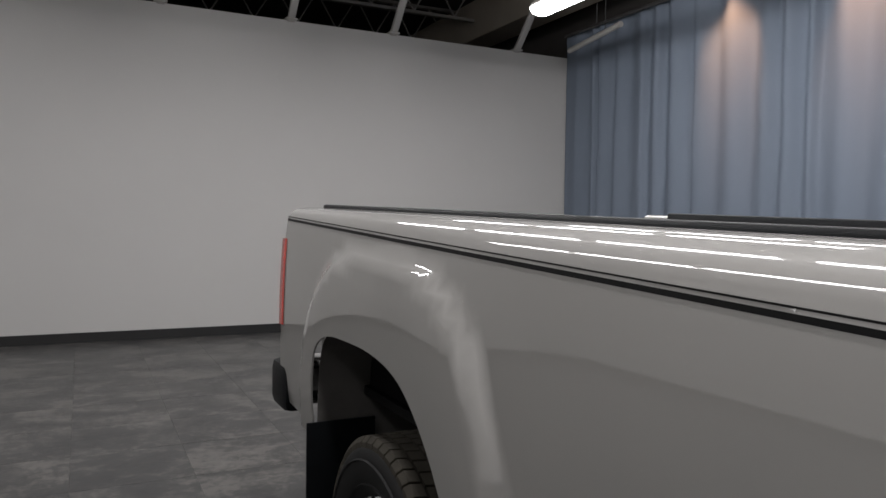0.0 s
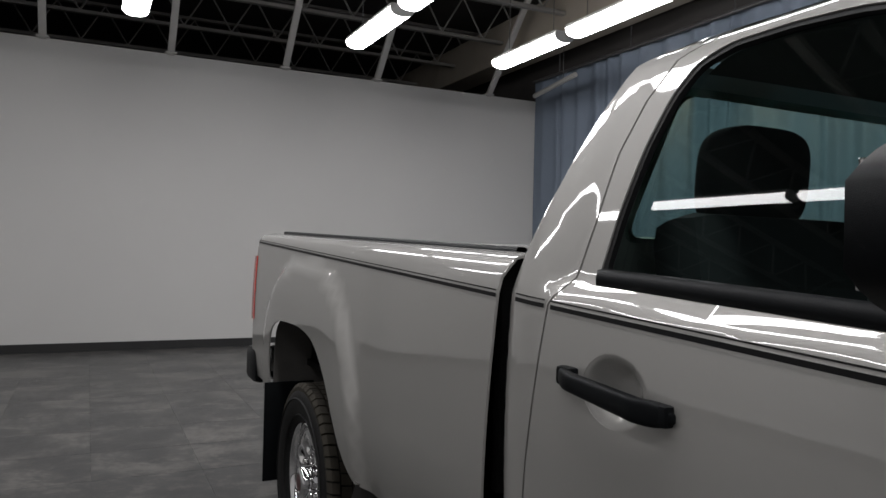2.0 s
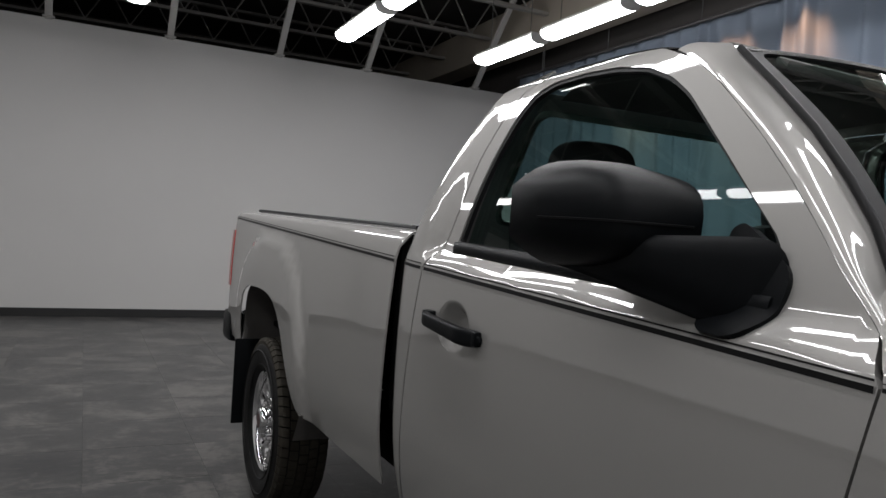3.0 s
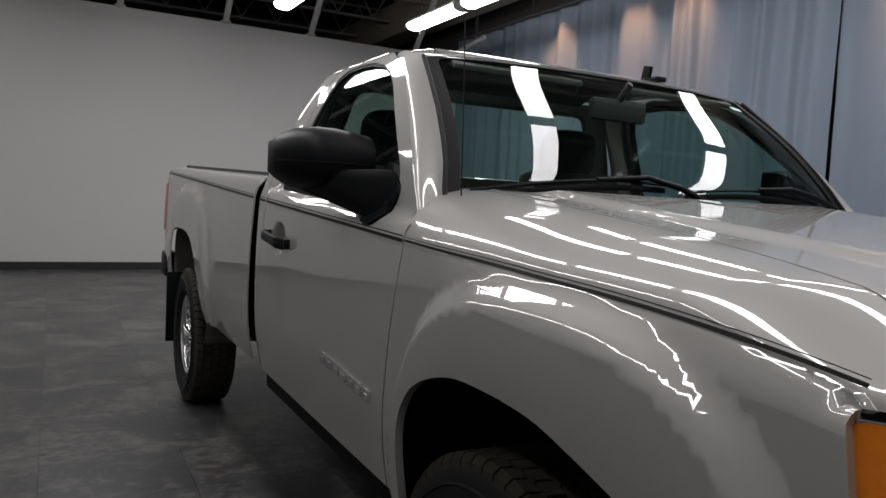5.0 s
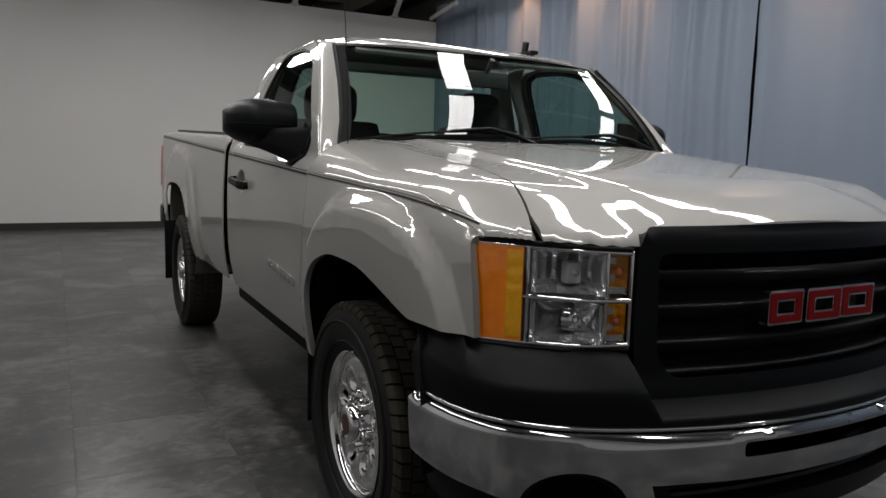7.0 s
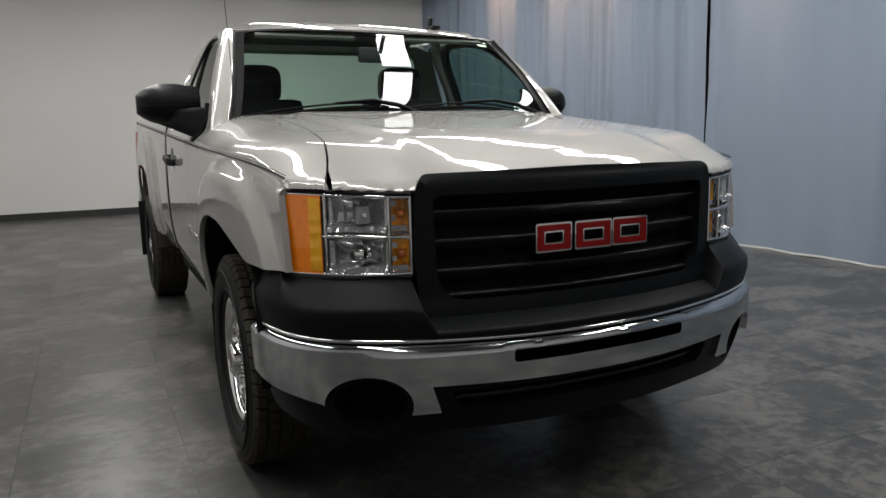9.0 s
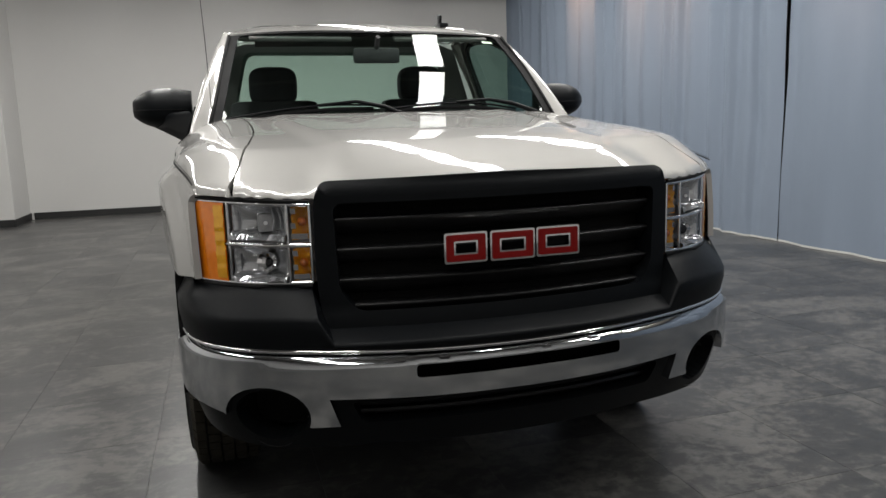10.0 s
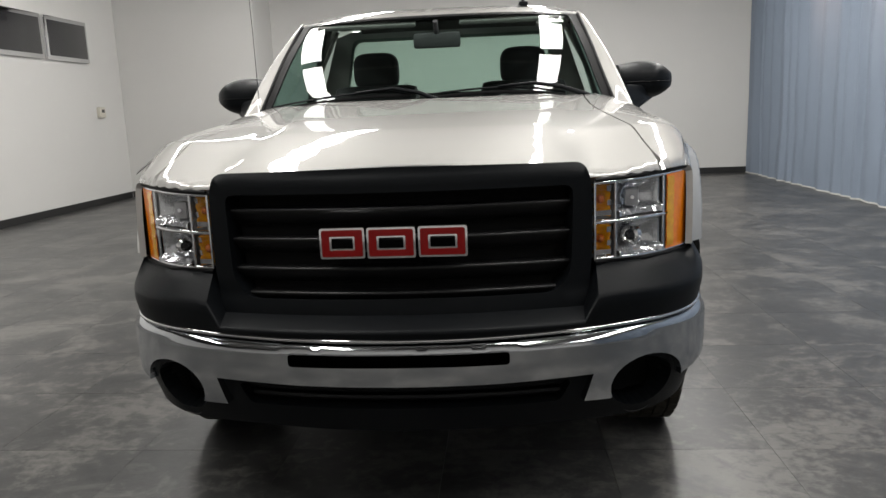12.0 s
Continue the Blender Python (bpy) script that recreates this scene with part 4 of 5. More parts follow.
OUTER = rounded([(-0.545, 0.675), (0.545, 0.675), (0.562, 0.86), (0.560, 1.055), (0.540, 1.110), (0.0, 1.118), (-0.540, 1.110), (-0.560, 1.055), (-0.562, 0.86)], 0.045)
INNER = rounded([(-0.455, 0.742), (0.455, 0.742), (0.500, 0.80), (0.508, 1.048), (-0.508, 1.048), (-0.500, 0.80)], 0.03)
panel("grille_frame", OUTER, lambda x, z: (x, grille_y(x) + 0.020 * ease((z - 1.085) / 0.03) ** 2 - 0.012 * ease((0.76 - z) / 0.06), z), BLACK_TRIM, grille, (0, -1, 0), h=0.03, holes=[INNER], rim=0.075,
      label="textured black plastic grille surround")
# dark sheet standing in for the shaded depth behind the bars
panel("grille_back", rounded([(-0.52, 0.72), (0.52, 0.72), (0.52, 1.06), (-0.52, 1.06)], 0.03), lambda x, z: (x, grille_y(x) + 0.072, z), VOID, grille, (0, -1, 0), h=0.1, rim=0)
for z in (1.000, 0.914, 0.826, 0.752):
    half = 0.500 if z > 0.8 else 0.455
    rows = []
    for i in range(25):
        x = -half + 2 * half * i / 24
        y = grille_y(x)
        rows.append([(x, y + 0.066, z - 0.046), (x, y + 0.050, z - 0.036), (x, y + 0.032, z - 0.016), (x, y + 0.022, z - 0.004), (x, y + 0.020, z + 0.001), (x, y + 0.023, z + 0.005), (x, y + 0.040, z + 0.006), (x, y + 0.068, z + 0.005)])
    part("grille_bar", grid(rows, flip=True), GRILLE_BLACK, grille, "satin black horizontal grille bar")
for x0, x1 in ((-0.212, -0.083), (-0.076, 0.062), (0.069, 0.207)):
    xm, w = (x0 + x1) / 2, x1 - x0
    yy = grille_y(xm) - 0.006
    frame_out = rounded([(xm - w / 2, 0.865), (xm + w / 2, 0.865), (xm + w / 2, 0.953), (xm - w / 2, 0.953)], 0.008)
    frame_in = rounded([(xm - w / 2 + 0.034, 0.894), (xm + w / 2 - 0.034, 0.894), (xm + w / 2 - 0.034, 0.924), (xm - w / 2 + 0.034, 0.924)], 0.004)
    slab = panel("emblem_slab", frame_out, lambda x, z: (x, yy - 0.012, z), CHROME, grille, (0, -1, 0), h=0.03, holes=[frame_in], rim=0.026, label="chrome-rimmed emblem block")
    face_out = rounded([(xm - w / 2 + 0.006, 0.871), (xm + w / 2 - 0.006, 0.871), (xm + w / 2 - 0.006, 0.947), (xm - w / 2 + 0.006, 0.947)], 0.006)
    face_in = rounded([(xm - w / 2 + 0.028, 0.889), (xm + w / 2 - 0.028, 0.889), (xm + w / 2 - 0.028, 0.929), (xm - w / 2 + 0.028, 0.929)], 0.004)
    panel("emblem_face", face_out, lambda x, z: (x, yy - 0.0145, z), EMBLEM_RED, slab, (0, -1, 0), h=0.03, holes=[face_in], rim=0.003, label="red enamel emblem face")

# front bumper: a plan curve from the middle to the wheel
BUMPER_PLAN = [(0.0, -1.030), (0.16, -1.025), (0.31, -1.008), (0.45, -0.980), (0.58, -0.945), (0.70, -0.900), (0.80, -0.845), (0.882, -0.768), (0.932, -0.675), (0.957, -0.575), (0.964, -0.48)]
ARC = [0.0]
for a, b in zip(BUMPER_PLAN, BUMPER_PLAN[1:]):
    ARC.append(ARC[-1] + math.dist(a, b))
PLAN_X, PLAN_Y = [(q, p[0]) for q, p in zip(ARC, BUMPER_PLAN)], [(q, p[1]) for q, p in zip(ARC, BUMPER_PLAN)]
END = ARC[-1]


def arc_of(x):
    return interp(x, [(p[0], q) for q, p in zip(ARC, BUMPER_PLAN)])


def bumper_at(q, inward=0.0):
    a = min(abs(q), END)
    e = 0.01
    x, y = interp(a, PLAN_X), interp(a, PLAN_Y)
    tx, ty = interp(min(a + e, END), PLAN_X) - interp(max(a - e, 0), PLAN_X), interp(min(a + e, END), PLAN_Y) - interp(max(a - e, 0), PLAN_Y)
    k = math.hypot(tx, ty)
    if a < e:
        tx, ty, k = 1, 0, 1
    return math.copysign(1, q) * (x - inward * ty / k), y + inward * tx / k


def chrome_top(q):
    return 0.628 + 0.030 * (abs(q) / END) ** 1.6


def chrome_surface(q, z):
    t = (chrome_top(q) - z)
    inward = 0.035 * max(0, 1 - t / 0.022) ** 2 + 0.30 * max(0, 0.56 - z) ** 1.7
    x, y = bumper_at(q, inward)
    return (x, y, z)


qs = [END * i / 20 for i in range(21)]
fog_q, fog_z, fog_r = arc_of(0.728), 0.458, 0.130
half = [(q, chrome_top(q)) for q in qs] + [(END, 0.60), (END - 0.012, 0.500), (fog_q + 0.22, 0.478), (fog_q + 0.136, 0.464)]
half += [(fog_q + fog_r * math.cos(a), fog_z + 0.70 * fog_r * math.sin(a)) for a in (radians(198 * i / 16) for i in range(17))]
half += [(fog_q - 0.130, 0.428), (arc_of(0.53), 0.430), (arc_of(0.555), 0.512), (arc_of(0.3), 0.507), (0.0, 0.505)]
full = half[1:] + [(-q, z) for q, z in reversed(half[1:-1])] + [(0.0, chrome_top(0))]
slot = rounded([(-0.318, 0.563), (0.318, 0.563), (0.318, 0.600), (-0.318, 0.600)], 0.012)
front = new("front_bumper")
front.parent = truck
panel("chrome_bar", full, chrome_surface, BUMPER_CHROME, front, (0, -1, 0), h=0.024, holes=[slot], rim=0.03, label="bright chrome front bumper bar")
part("chrome_lip", sweep([(*bumper_at(q, 0.022), chrome_top(q) + 0.006) for q in ((END - 0.05) * (i / 30 - 1) for i in range(61))], 0.006, 8), CHROME, front, "thin polished upper edge")
rows = []
for i in range(61):
    q = -END + 2 * END * i / 60
    x = bumper_at(q)[0]
    a = abs(x)
    side, tail = ease((a - 0.535) / 0.045), ease((abs(q) - END + 0.30) / 0.25)
    zb = chrome_top(q) + 0.010
    zm = (0.664 + 0.070 * side) + 0.030 * tail
    zt = (0.700 + 0.118 * side) + 0.020 * tail
    bx, by = bumper_at(q, 0.020)
    mx, my = bumper_at(q, 0.010)
    hx, hy = lamp_line(min(1.02, max(0, (a - 0.573) / 0.307)), 0.01)
    gx, gy = a, grille_y(min(a, 0.56)) - 0.004
    ix, iy = (gx * (1 - side) + min(a, 0.90) * side, gy * (1 - side) + hy * side)
    sg = math.copysign(1, q)
    ex, ey = bumper_at(q, 0.05)
    ix, iy = (ix * (1 - tail) + abs(ex) * tail, iy * (1 - tail) + ey * tail)
    row = [(bx, by, zb - 0.012), (bx, by, zb), (mx, my, zb + 0.6 * (zm - zb)), (mx, my, zm - 0.004)]
    for t in (0.03, 0.12, 0.3, 0.6, 1.0):
        w = t ** 0.9
        row.append((mx + (sg * ix - mx) * t, my + (iy - my) * t, zm + (zt - zm) * w))
    row.append((sg * ix, iy + 0.02, zt + 0.004))
    rows.append(row)
bm = grid(rows)
bmesh.ops.recalc_face_normals(bm, faces=bm.faces)
part("bumper_pad", soft(bm, 55), BLACK_TRIM, front, "textured black bumper top pad")


def valance_surface(q, z):
    x, y = bumper_at(q, 0.026 + 0.50 * max(0, 0.50 - z) ** 1.3)
    return (x, y, z)


end = END - 0.03
VAL = [(-end, 0.390), (-fog_q - 0.12, 0.352), (-fog_q, 0.342), (-arc_of(0.45), 0.350), (0, 0.344), (arc_of(0.45), 0.350), (fog_q, 0.342), (fog_q + 0.12, 0.352), (end, 0.390), (end, 0.50), (fog_q, 0.55), (arc_of(0.55), 0.53), (0, 0.53), (-arc_of(0.55), 0.53), (-fog_q, 0.55), (-end, 0.50)]
openings = [[(sg * (fog_q + 0.116 * math.cos(a)), fog_z - 0.006 + 0.080 * math.sin(a)) for a in (2 * math.pi * i / 24 for i in range(24))] for sg in (-1, 1)]
openings.append(rounded([(-arc_of(0.47), 0.425), (arc_of(0.47), 0.425), (arc_of(0.50), 0.494), (-arc_of(0.50), 0.494)], 0.02))
val = panel("lower_valance", VAL, valance_surface, BLACK_TRIM, front, (0, -1, 0), h=0.03, holes=openings, rim=0.05, label="black plastic lower valance")
for z in (0.448, 0.474):
    part("valance_slat", sweep([(*bumper_at(q, 0.075), z) for q in (-arc_of(0.49) + 2 * arc_of(0.49) * i / 30 for i in range(31))], 0.009, 6), GRILLE_BLACK, val)
# dark sheet in place of the shade behind the bumper's openings
part("valance_back", grid([[(*bumper_at(q, 0.13), z) for q in (-END + 2 * END * i / 40 for i in range(41))] for z in (0.40, 0.64)]), VOID, front)
for sg in (-1, 1):
    x, y = bumper_at(sg * fog_q, 0.066)
    bm = lathe([(0.108, 0.004), (0.104, 0.0), (0.092, 0.04), (0.076, 0.10), (0.0, 0.105)], 24)
    deep = Vector(bumper_at(sg * fog_q, 0.1)) - Vector(bumper_at(sg * fog_q, 0.0))
    bmesh.ops.transform(bm, matrix=Matrix.Translation((x, y, fog_z - 0.006)) @ Matrix.Rotation(math.atan2(deep.y, deep.x), 4, "Z"), verts=bm.verts)
    part("fog_lamp_cup", bm, GRILLE_BLACK, front, "empty black fog lamp opening")


# wheels
def make_wheel():
    hub = new("wheel")
    hub.parent = truck
    out = [(0.236, -0.085), (0.252, -0.100), (0.285, -0.118), (0.325, -0.124), (0.355, -0.118), (0.374, -0.106), (0.384, -0.092),
           (0.386, -0.05), (0.386, 0.05), (0.384, 0.092), (0.374, 0.106), (0.34, 0.122), (0.28, 0.118), (0.24, 0.09)]
    tyre = part("tyre", lathe(out, 72), RUBBER, hub, "black all-terrain tyre")
    bm = bmesh.new()
    n = 56
    for row, (w0, w1) in enumerate(((-0.112, -0.070), (-0.063, -0.025), (-0.019, 0.019), (0.025, 0.063), (0.070, 0.112))):
        for k in range(n):
            a0 = 2 * math.pi * (k + (0.5 if row % 2 else 0.0)) / n
            a1 = a0 + 2 * math.pi / n * 0.84
            skew = 0.012 * (1 if row < 2 else -1 if row > 2 else 0)
            lo, hi = 0.380, 0.3955
            if row in (0, 4):
                ws = ((w0, hi - 0.016, lo - 0.016), (w0 + math.copysign(0.012, -w0) if row == 0 else w0, hi, lo), (w1, hi, lo)) if row == 0 else ((w0, hi, lo), (w1 - 0.012, hi, lo), (w1, hi - 0.016, lo - 0.016))
            else:
                ws = ((w0, hi, lo), (w1, hi, lo))
            top0, top1, b0, b1 = [], [], [], []
            for j, (w, r, rl) in enumerate(ws):
                sk = skew * j
                for lst, ang, rad in ((top0, a0 + sk, r), (top1, a1 + sk, r), (b0, a0 + sk, rl), (b1, a1 + sk, rl)):
                    lst.append(bm.verts.new((w, rad * math.cos(ang), rad * math.sin(ang))))
            for j in range(len(ws) - 1):
                bm.faces.new((top0[j], top0[j + 1], top1[j + 1], top1[j]))
                bm.faces.new((b0[j], b0[j + 1], top0[j + 1], top0[j]))
                bm.faces.new((top1[j], top1[j + 1], b1[j + 1], b1[j]))
            bm.faces.new((b0[0], top0[0], top1[0], b1[0]))
            bm.faces.new((top0[-1], b0[-1], b1[-1], top1[-1]))
    bmesh.ops.recalc_face_normals(bm, faces=bm.faces)
    part("tread", bm, TREAD, tyre, "worn brownish tread blocks", smooth=False)
    bm = bmesh.new()
    for r, w in ((0.268, -0.1125), (0.334, -0.1255)):
        lathe([(r - 0.004, w + 0.002), (r, w - 0.003), (r + 0.004, w + 0.002)], 72, bm)
    part("sidewall_ring", bm, RUBBER, tyre)
    # styled steel rim: dish with oval holes, rolled lip
    rim = part("rim", lathe([(0.205, 0.06), (0.212, -0.03), (0.216, -0.075), (0.224, -0.092), (0.234, -0.097), (0.240, -0.092), (0.240, -0.084)], 72), CHROME, hub, "chrome styled steel rim")
    dish = [(0.0, -0.045), (0.055, -0.047), (0.075, -0.056), (0.10, -0.066), (0.135, -0.074), (0.165, -0.079), (0.19, -0.080), (0.206, -0.078), (0.216, -0.072)]
    circle = [(0.2145 * math.cos(2 * math.pi * i / 72), 0.2145 * math.sin(2 * math.pi * i / 72)) for i in range(72)]
    ovals = []
    for k in range(8):
        a = 2 * math.pi * k / 8 + 0.2
        ovals.append([((0.137 + 0.026 * math.cos(t)) * math.cos(a) - (0.011 + 0.005 * math.cos(t)) * math.sin(t) * math.sin(a),
                       (0.137 + 0.026 * math.cos(t)) * math.sin(a) + (0.011 + 0.005 * math.cos(t)) * math.sin(t) * math.cos(a)) for t in (2 * math.pi * i / 18 for i in range(18))])

    def dish_at(u, v):
        r = math.hypot(u, v)
        near = min(math.hypot(u - 0.137 * math.cos(2 * math.pi * k / 8 + 0.2), v - 0.137 * math.sin(2 * math.pi * k / 8 + 0.2)) for k in range(8))
        return (interp(r, dish) - 0.004 * ease((0.050 - near) / 0.012) + 0.016 * ease((0.036 - near) / 0.020), u, v)

    panel("wheel_disc", circle, dish_at, CHROME, rim, (-1, 0, 0), h=0.011, holes=ovals, rim=0.022, label="chrome dish with oval holes")
    part("hub_cap", lathe([(0.066, -0.045), (0.064, -0.085), (0.061, -0.112), (0.054, -0.119), (0.040, -0.121), (0.036, -0.117), (0.0, -0.117)], 32), CHROME, rim, "chrome centre cap")
    part("cap_disc", lathe([(0.034, -0.1165), (0.033, -0.1195), (0.0, -0.120)], 24), mat("dark red cap enamel", (0.045, 0.006, 0.006), 0.3, var=0.1, scale=50), rim, "dark red cap disc")
    for k in range(6):
        a = 2 * math.pi * k / 6
        y, z = 0.084 * math.cos(a), 0.084 * math.sin(a)
        part("lug_nut", sweep([(-0.045, y, z), (-0.088, y, z), (-0.097, y, z)], [0.012, 0.012, 0.007], 6), CHROME, rim)
    part("brake_disc", lathe([(0.0, -0.005), (0.19, -0.005), (0.19, 0.02), (0.0, 0.02)], 40), VOID, hub, "dark brake disc")
    return hub


first = make_wheel()
first.location = (-0.840, 0.0, HUB_Z)
copy_thing(first, pose(-0.872, WHEELBASE, HUB_Z, 22))
copy_thing(first, pose(0.840, 0.0, HUB_Z, 0, 0, 180))
copy_thing(first, pose(0.872, WHEELBASE, HUB_Z, 0, 0, 180))
first.rotation_euler = (radians(10), 0, 0)


# wheelhouses, flaps, underside
def wheelhouse(points, x0, x1, s, material):
    rows = [[(s * x, y, z) for y, z in points] for x in (x0, (x0 + x1) / 2, x1)]
    bm = grid(rows, flip=s > 0)
    cap(bm, [(s * x1, y, z) for y, z in points])
    return part("wheelhouse", soft(bm, 50), material, truck, "dusty inner wheelhouse")


for s in (-1, 1):
    wheelhouse([(2.83, 0.45)] + [(y, z + 0.012) for y, z in ARCH_REAR[1:]] + [(3.935, 0.45)], 0.972, 0.60, s, WELL)
    wheelhouse([(0.36, 0.45), (0.352, 0.66), (0.345, 0.77), (0.31, 0.86), (0.245, 0.914), (0.02, 0.955), (-0.12, 0.953), (-0.30, 0.92), (-0.45, 0.875), (-0.52, 0.80), (-0.55, 0.45)], 0.955, 0.52, s, VOID)
    part("mud_flap", boxes(((s * 0.905, 3.90, 0.48), (0.235, 0.010, 0.46), 0.004)), BLACK_TRIM, truck, "black rear mud flap")
    part("mud_flap", boxes(((s * 0.86, 0.40, 0.44), (0.20, 0.010, 0.34), 0.004)), BLACK_TRIM, truck, "black front mud flap")
    part("frame_rail", boxes(((s * 0.45, 1.9, 0.47), (0.08, 5.0, 0.16), 0.01)), VOID, truck)
    part("rocker", boxes(((s * 0.86, 1.1, 0.53), (0.12, 1.30, 0.08), 0.02)), VOID, truck)
    part("shock_absorber", sweep([(s * 0.55, 3.50, 0.38), (s * 0.58, 3.62, 0.80)], [0.03, 0.025], 10), STEEL, truck)
part("rear_axle", sweep([(-0.78, 3.38, 0.395), (-0.2, 3.38, 0.395), (-0.12, 3.38, 0.395), (0.12, 3.38, 0.395), (0.2, 3.38, 0.395), (0.78, 3.38, 0.395)], [0.05, 0.05, 0.13, 0.13, 0.05, 0.05], 14), VOID, truck)
part("underbody", boxes(((0, 1.1, 0.52), (1.5, 1.4, 0.10), 0.02), ((0, -0.2, 0.50), (0.9, 1.0, 0.16), 0.03), ((0, 2.3, 0.62), (1.7, 0.9, 0.10), 0.02)), VOID, truck)

# door mirrors
for m in SIDES:
    s = 1 if m else -1
    mir = new("door_mirror")
    mir.parent = truck
    # rounded shell, open side towards the back
    rows = []
    for j in range(13):
        t = j / 12
        x = 0.895 + 0.262 * t
        tall = 0.092 * (1 - 0.56 * max(0, (t - 0.50) / 0.50) ** 2.4) * (1 - 0.16 * max(0, 0.35 - t) / 0.35)
        zc = 1.384 - 0.004 * t
        deep = 0.164 * (1 - 0.50 * max(0, (t - 0.6) / 0.4) ** 2)
        row = []
        for i in range(17):
            a = math.pi * i / 16
            c, sn = math.cos(a), math.sin(a)
            row.append((s * x, 0.920 - deep * sn ** 0.8, zc + tall * math.copysign(abs(c) ** 0.7, c)))
        rows.append(row)
    bm = grid(rows)
    cap(bm, rows[0])
    cap(bm, rows[-1])
    cap(bm, [r[0] for r in rows] + [r[-1] for r in reversed(rows)])
    bmesh.ops.remove_doubles(bm, verts=bm.verts, dist=1e-6)
    bmesh.ops.recalc_face_normals(bm, faces=bm.faces)
    shell = part("mirror_shell", soft(bm, 60), BLACK_TRIM, mir, "grained black mirror housing")
    part("mirror_glass", boxes(((s * 1.03, 0.924, 1.382), (0.20, 0.006, 0.125), 0.002)), MIRROR, mir, "mirror glass")
    seam = [(s * (0.915 + 0.243 * t), 0.920 - 0.1655 * (1 - 0.50 * max(0, (t - 0.6) / 0.4) ** 2), 1.370) for t in (i / 10 for i in range(11))]
    part("mirror_seam", sweep(seam, 0.0018, 5), SEAL, mir)
    # arm and foot on the door's front corner
    arm = []
    for t in (i / 10 for i in range(11)):
        x = 1.05 - 0.135 * t
        y0, y1 = 0.765 - 0.175 * t, 0.915 - 0.213 * t
        z0, z1 = 1.290 - 0.076 * t, 1.350 + 0.008 * t
        ring = []
        for i in range(28):
            a = 2 * math.pi * i / 28
            c, sn = math.cos(a), math.sin(a)
            ring.append((s * (x + 0.035 * math.copysign(abs(c) ** 0.6, c) * (1 - 0.3 * t)), (y0 + y1) / 2 + (y1 - y0) / 2 * math.copysign(abs(c) ** 0.8, c), (z0 + z1) / 2 + (z1 - z0) / 2 * math.copysign(abs(sn) ** 0.7, sn)))
        arm.append(ring)
    bm = grid(arm, closed=True)
    cap(bm, arm[0])
    cap(bm, arm[-1])
    bmesh.ops.remove_doubles(bm, verts=bm.verts, dist=1e-6)
    bmesh.ops.recalc_face_normals(bm, faces=bm.faces)
    part("mirror_arm", soft(bm, 60), BLACK_TRIM, mir, "black mirror arm")
    tri = [(0.578, 1.31), (0.588, 1.245), (0.630, 1.212), (0.700, 1.216), (0.712, 1.262), (0.706, 1.372), (0.685, 1.382), (0.625, 1.345)]
    panel("mirror_foot", rounded(tri, 0.035, 5), lambda y, z: tuple(a + b for a, b in zip(cab_surface(y, z), (-0.010, 0, 0))), BLACK_TRIM, mir, (-1, 0, 0.2), h=0.03, rim=0.03, mirrored=m,
          label="black triangular mirror mount")

# wipers, antenna, roof fin
for blade_way, arm_way in ((((-0.755, 0.045), (-0.62, 0.085), (-0.45, 0.125), (-0.28, 0.150), (-0.10, 0.150)), ((0.075, 0.02), (0.03, 0.05), (-0.06, 0.115), (-0.18, 0.165), (-0.36, 0.150))),
                           (((-0.02, 0.115), (0.12, 0.135), (0.28, 0.145), (0.45, 0.130), (0.60, 0.085)), ((0.735, 0.02), (0.69, 0.045), (0.58, 0.115), (0.46, 0.160), (0.30, 0.160)))):
    wiper = new("wiper")
    wiper.parent = truck

    def on_glass(x, v, lift):
        u = x / glass_edge(v)[0]
        p = ws_point(u, v)
        return (p[0], p[1] - 0.6 * lift, p[2] + 0.8 * lift)

    table = [(x, v) for x, v in blade_way]
    ends = (table[0][0], table[-1][0])
    xs = [ends[0] + (ends[1] - ends[0]) * i / 16 for i in range(17)]
    rubber = part("wiper_blade", sweep([on_glass(x, interp(x, table), 0.010) for x in xs], 0.0065, 6, flat=1.5), SEAL, wiper, "black wiper blade")
    part("blade_spine", sweep([on_glass(x, interp(x, table) + 0.012, 0.022 + 0.006 * math.sin(math.pi * i / 16)) for i, x in enumerate(xs)], 0.005, 6), BLACK_TRIM, rubber)
    part("wiper_arm", sweep([on_glass(x, v, lift) for (x, v), lift in zip(arm_way, (0.020, 0.034, 0.042, 0.042, 0.032))], [0.015, 0.013, 0.010, 0.008, 0.006], 8), BLACK_TRIM, wiper, "black wiper arm")
    part("wiper_pivot", sweep([on_glass(*arm_way[0], -0.01), on_glass(*arm_way[0], 0.04)], [0.017, 0.013], 10), BLACK_TRIM, wiper)
antenna = new("antenna")
antenna.parent = truck
part("antenna_base", sweep([(-0.805, 0.42, 1.215), (-0.805, 0.42, 1.262), (-0.805, 0.42, 1.280)], [0.009, 0.007, 0.003], 10), BLACK_TRIM, antenna)
part("antenna_whip", sweep([(-0.805, 0.42, 1.275), (-0.812, 0.43, 1.65), (-0.826, 0.445, 2.02)], [0.0019, 0.0016, 0.0012], 6), SEAL, antenna, "thin black antenna whip")
fin = boxes(((0.44, 1.12, 1.805), (0.05, 0.13, 0.022), 0.009), ((0.44, 1.145, 1.838), (0.016, 0.045, 0.060), 0.006, Matrix.Rotation(radians(12), 4, "X")))
part("roof_fin", fin, BLACK_TRIM, truck, "small black roof antenna fin")

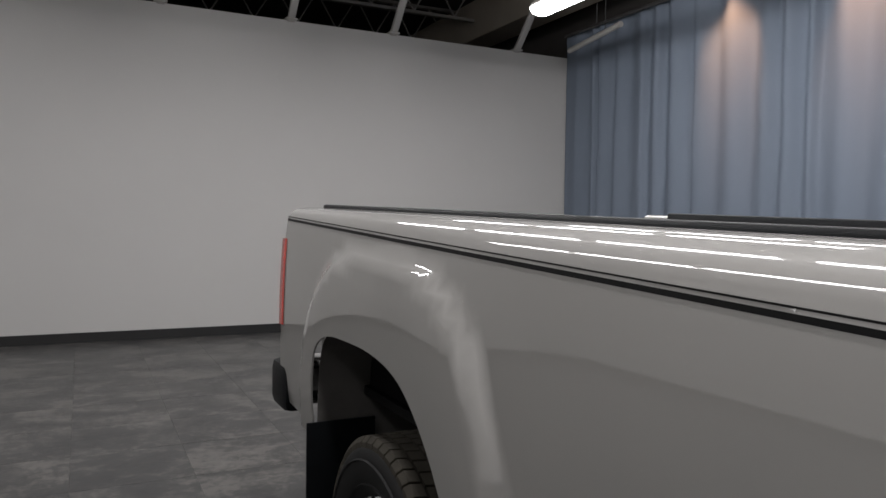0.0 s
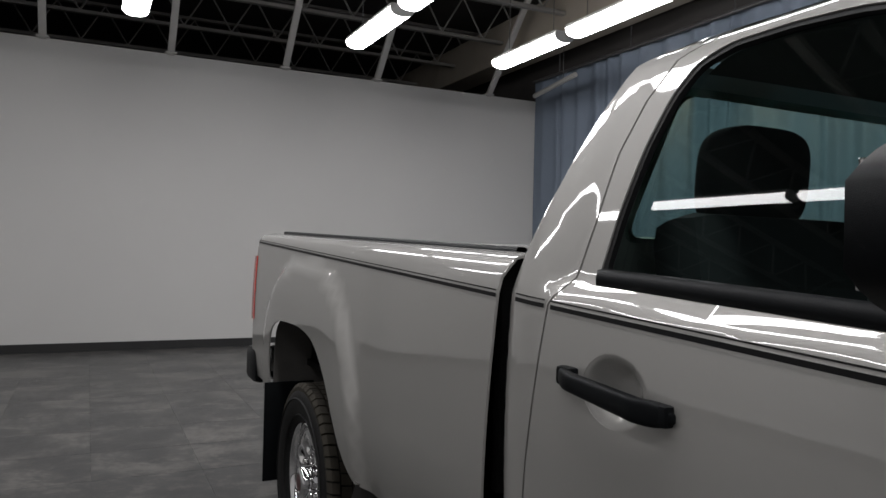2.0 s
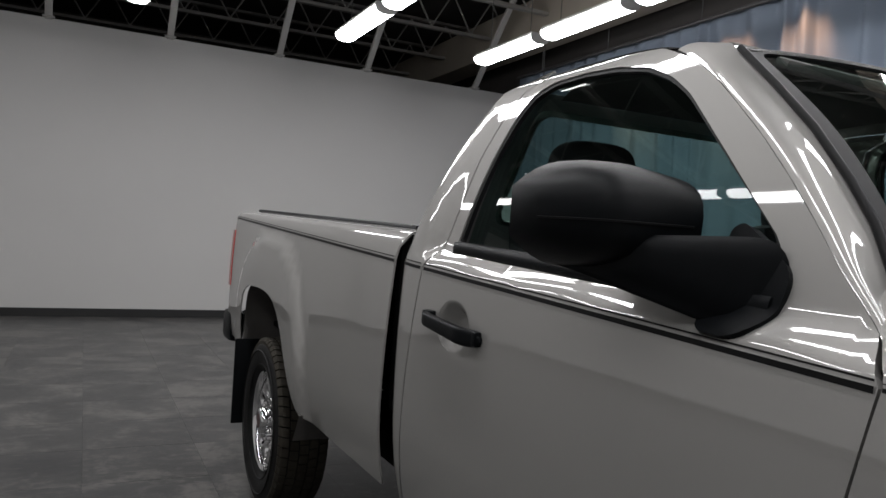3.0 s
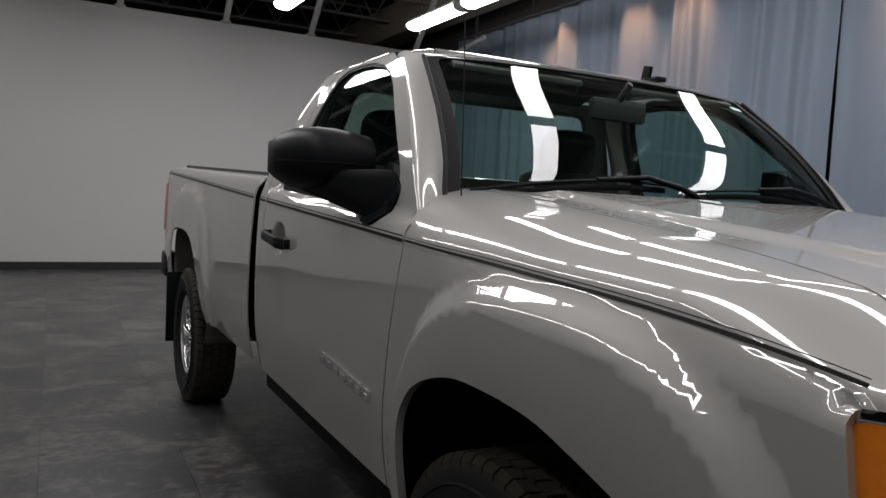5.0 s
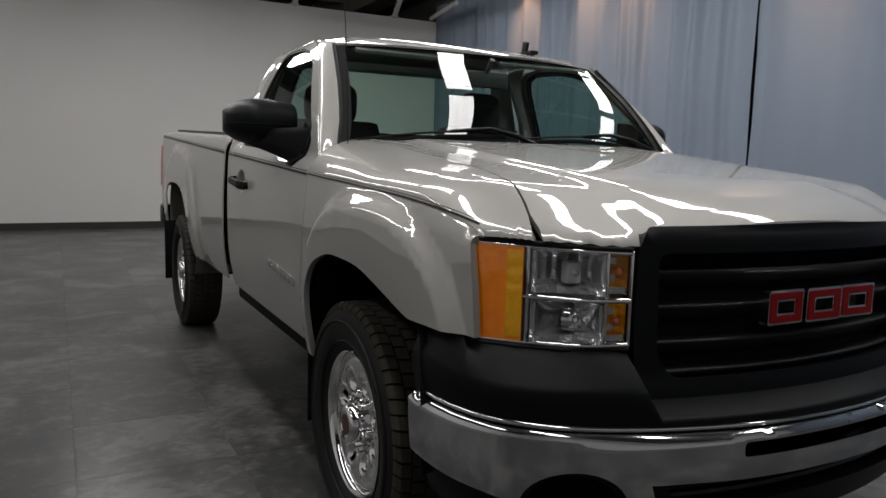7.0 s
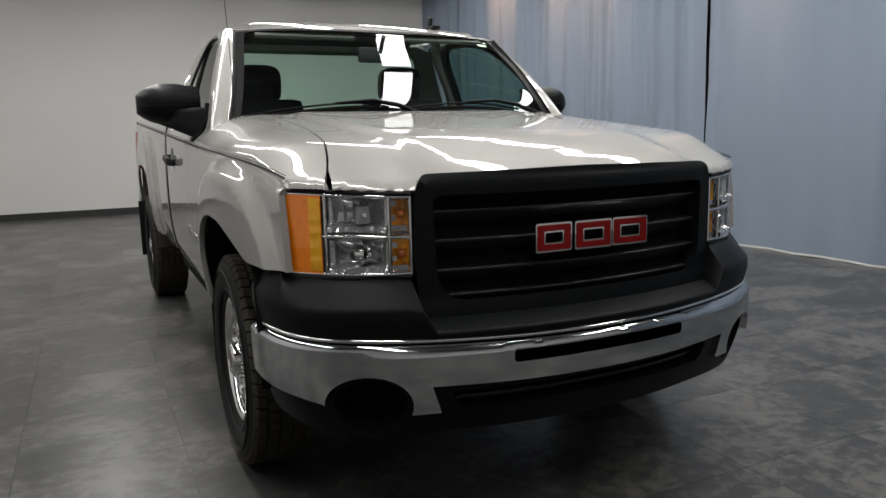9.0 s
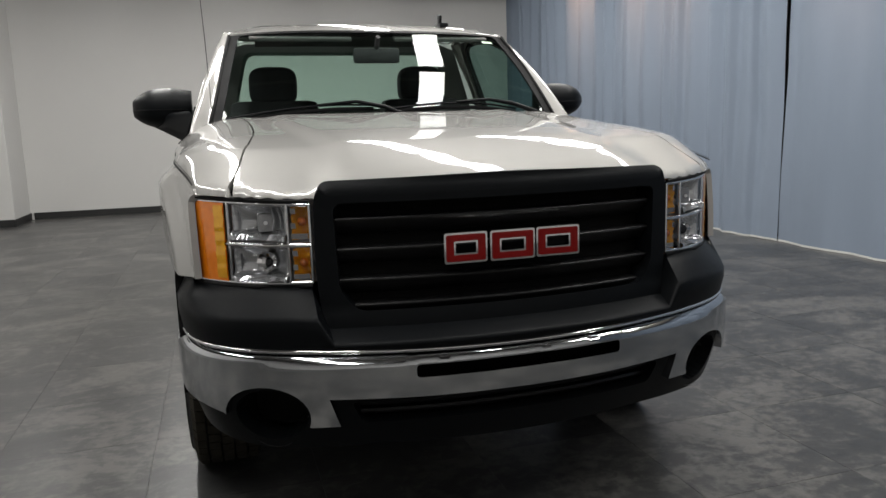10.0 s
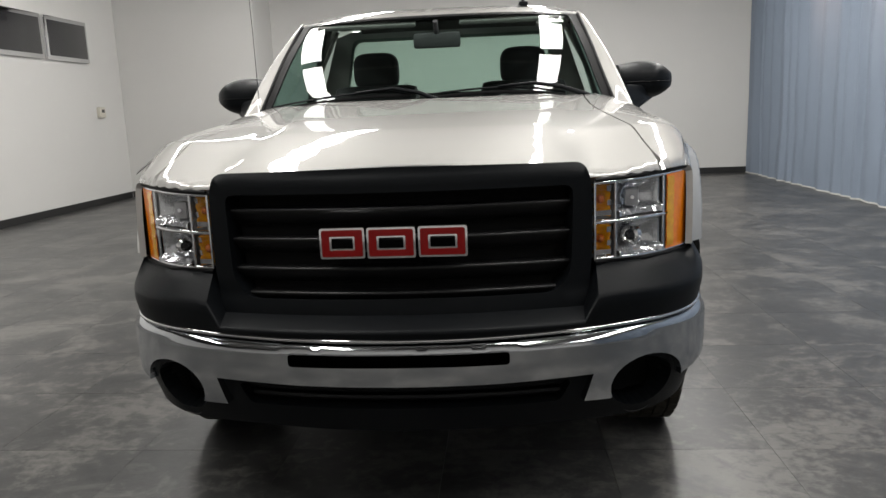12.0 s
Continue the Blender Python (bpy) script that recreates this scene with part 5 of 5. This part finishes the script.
# cabin
for x in (-0.45, 0.45):
    seat = new("seat")
    seat.parent = truck
    part("seat_cushion", boxes(((x, 1.20, 0.86), (0.54, 0.52, 0.18), 0.05)), CLOTH, seat)
    part("seat_back", boxes(((x, 1.575, 1.11), (0.52, 0.15, 0.66), 0.06, Matrix.Rotation(radians(-10), 4, "X"))), CLOTH, seat, "charcoal cloth seat back")
    rest = bmesh.new()
    bmesh.ops.create_uvsphere(rest, u_segments=28, v_segments=18, radius=1.0)
    for v in rest.verts:        # a cushion: a sphere squared off
        c = [math.copysign(abs(k) ** 0.55, k) for k in v.co]
        v.co = (x + 0.140 * c[0], 1.645 + 0.062 * c[1] - 0.01 * c[2], 1.522 + 0.112 * c[2])
    part("headrest", rest, CLOTH, seat, "padded charcoal headrest")
    for d in (-0.06, 0.06):
        part("headrest_post", sweep([(x + d, 1.625, 1.34), (x + d, 1.640, 1.44)], 0.007, 8), STEEL, seat)
part("dashboard", boxes(((0, 0.66, 1.12), (1.60, 0.40, 0.26), 0.06), ((0.40, 0.71, 1.24), (0.40, 0.22, 0.08), 0.035)), CABIN, truck, "dark grey dashboard")
wheel_ring = [(0.40 + 0.185 * math.cos(a), 0.86 - 0.062 * math.sin(a), 1.175 + 0.17 * math.sin(a)) for a in (2 * math.pi * i / 28 for i in range(29))]
steer = new("steering_wheel")
steer.parent = truck
part("steering_rim", sweep(wheel_ring, 0.016, 8), CABIN, steer)
part("steering_hub", boxes(((0.40, 0.85, 1.17), (0.15, 0.05, 0.11), 0.02), ((0.40, 0.85, 1.17), (0.34, 0.025, 0.03), 0.008)), CABIN, steer)
part("inside_mirror", boxes(((0.0, 0.80, 1.615), (0.235, 0.035, 0.075), 0.016)), CABIN, truck, "dark inside mirror on the windscreen")
part("mirror_stem", sweep([(0.0, 0.80, 1.64), (0.0, 0.745, 1.70)], 0.012, 8), CABIN, truck)
for s in (-1, 1):
    part("sun_visor", boxes(((s * 0.36, 0.93, 1.730), (0.50, 0.17, 0.02), 0.008, Matrix.Rotation(radians(24), 4, "X"))), HEADLINER, truck)
    part("inner_door", boxes(((s * 0.845, 1.09, 0.93), (0.05, 1.16, 0.62), 0.02)), CABIN, truck)
panel("sticker", rounded([(0.80, 0.885), (0.88, 0.885), (0.88, 0.915), (0.80, 0.915)], 0.005), lambda u, v: ws_point(u, v, -0.003), mat("pale green sticker", (0.55, 0.68, 0.55), 0.5, var=0.1, scale=60), truck, (0, -1, 0.5), h=0.05, rim=0.001,
      label="small pale green windscreen sticker")

# ---- floor tiles ----
TILE = 0.60
bm = boxes(((0, 0, -0.004), (TILE - 0.0010, TILE - 0.0010, 0.012), 0.0005))
tile_mesh = bpy.data.meshes.new("tile")
bm.to_mesh(tile_mesh)
bm.free()
tile_mesh.materials.append(SLATE)
rest = bmesh.new()
for i in range(-9, 11):
    for j in range(-14, 18):
        x, y = -1.13 + TILE * (i + 0.5), 0.22 + TILE * (j + 0.5)
        if x < X_WEST - 0.2 or x > 5.0:
            continue
        if -4.2 < x < 3.6 and -3.5 < y < 10.3:
            t = new("tile", tile_mesh)
            t.parent = floor
            t.location = (x, y, 0.0)
        else:
            q = TILE / 2 - 0.00125
            rest.faces.new([rest.verts.new((x + a * q, y + b * q, 0.002)) for a, b in ((-1, -1), (1, -1), (1, 1), (-1, 1))])
tagged(part("tiles_beyond", rest, SLATE, floor, smooth=False), kind="stuff")
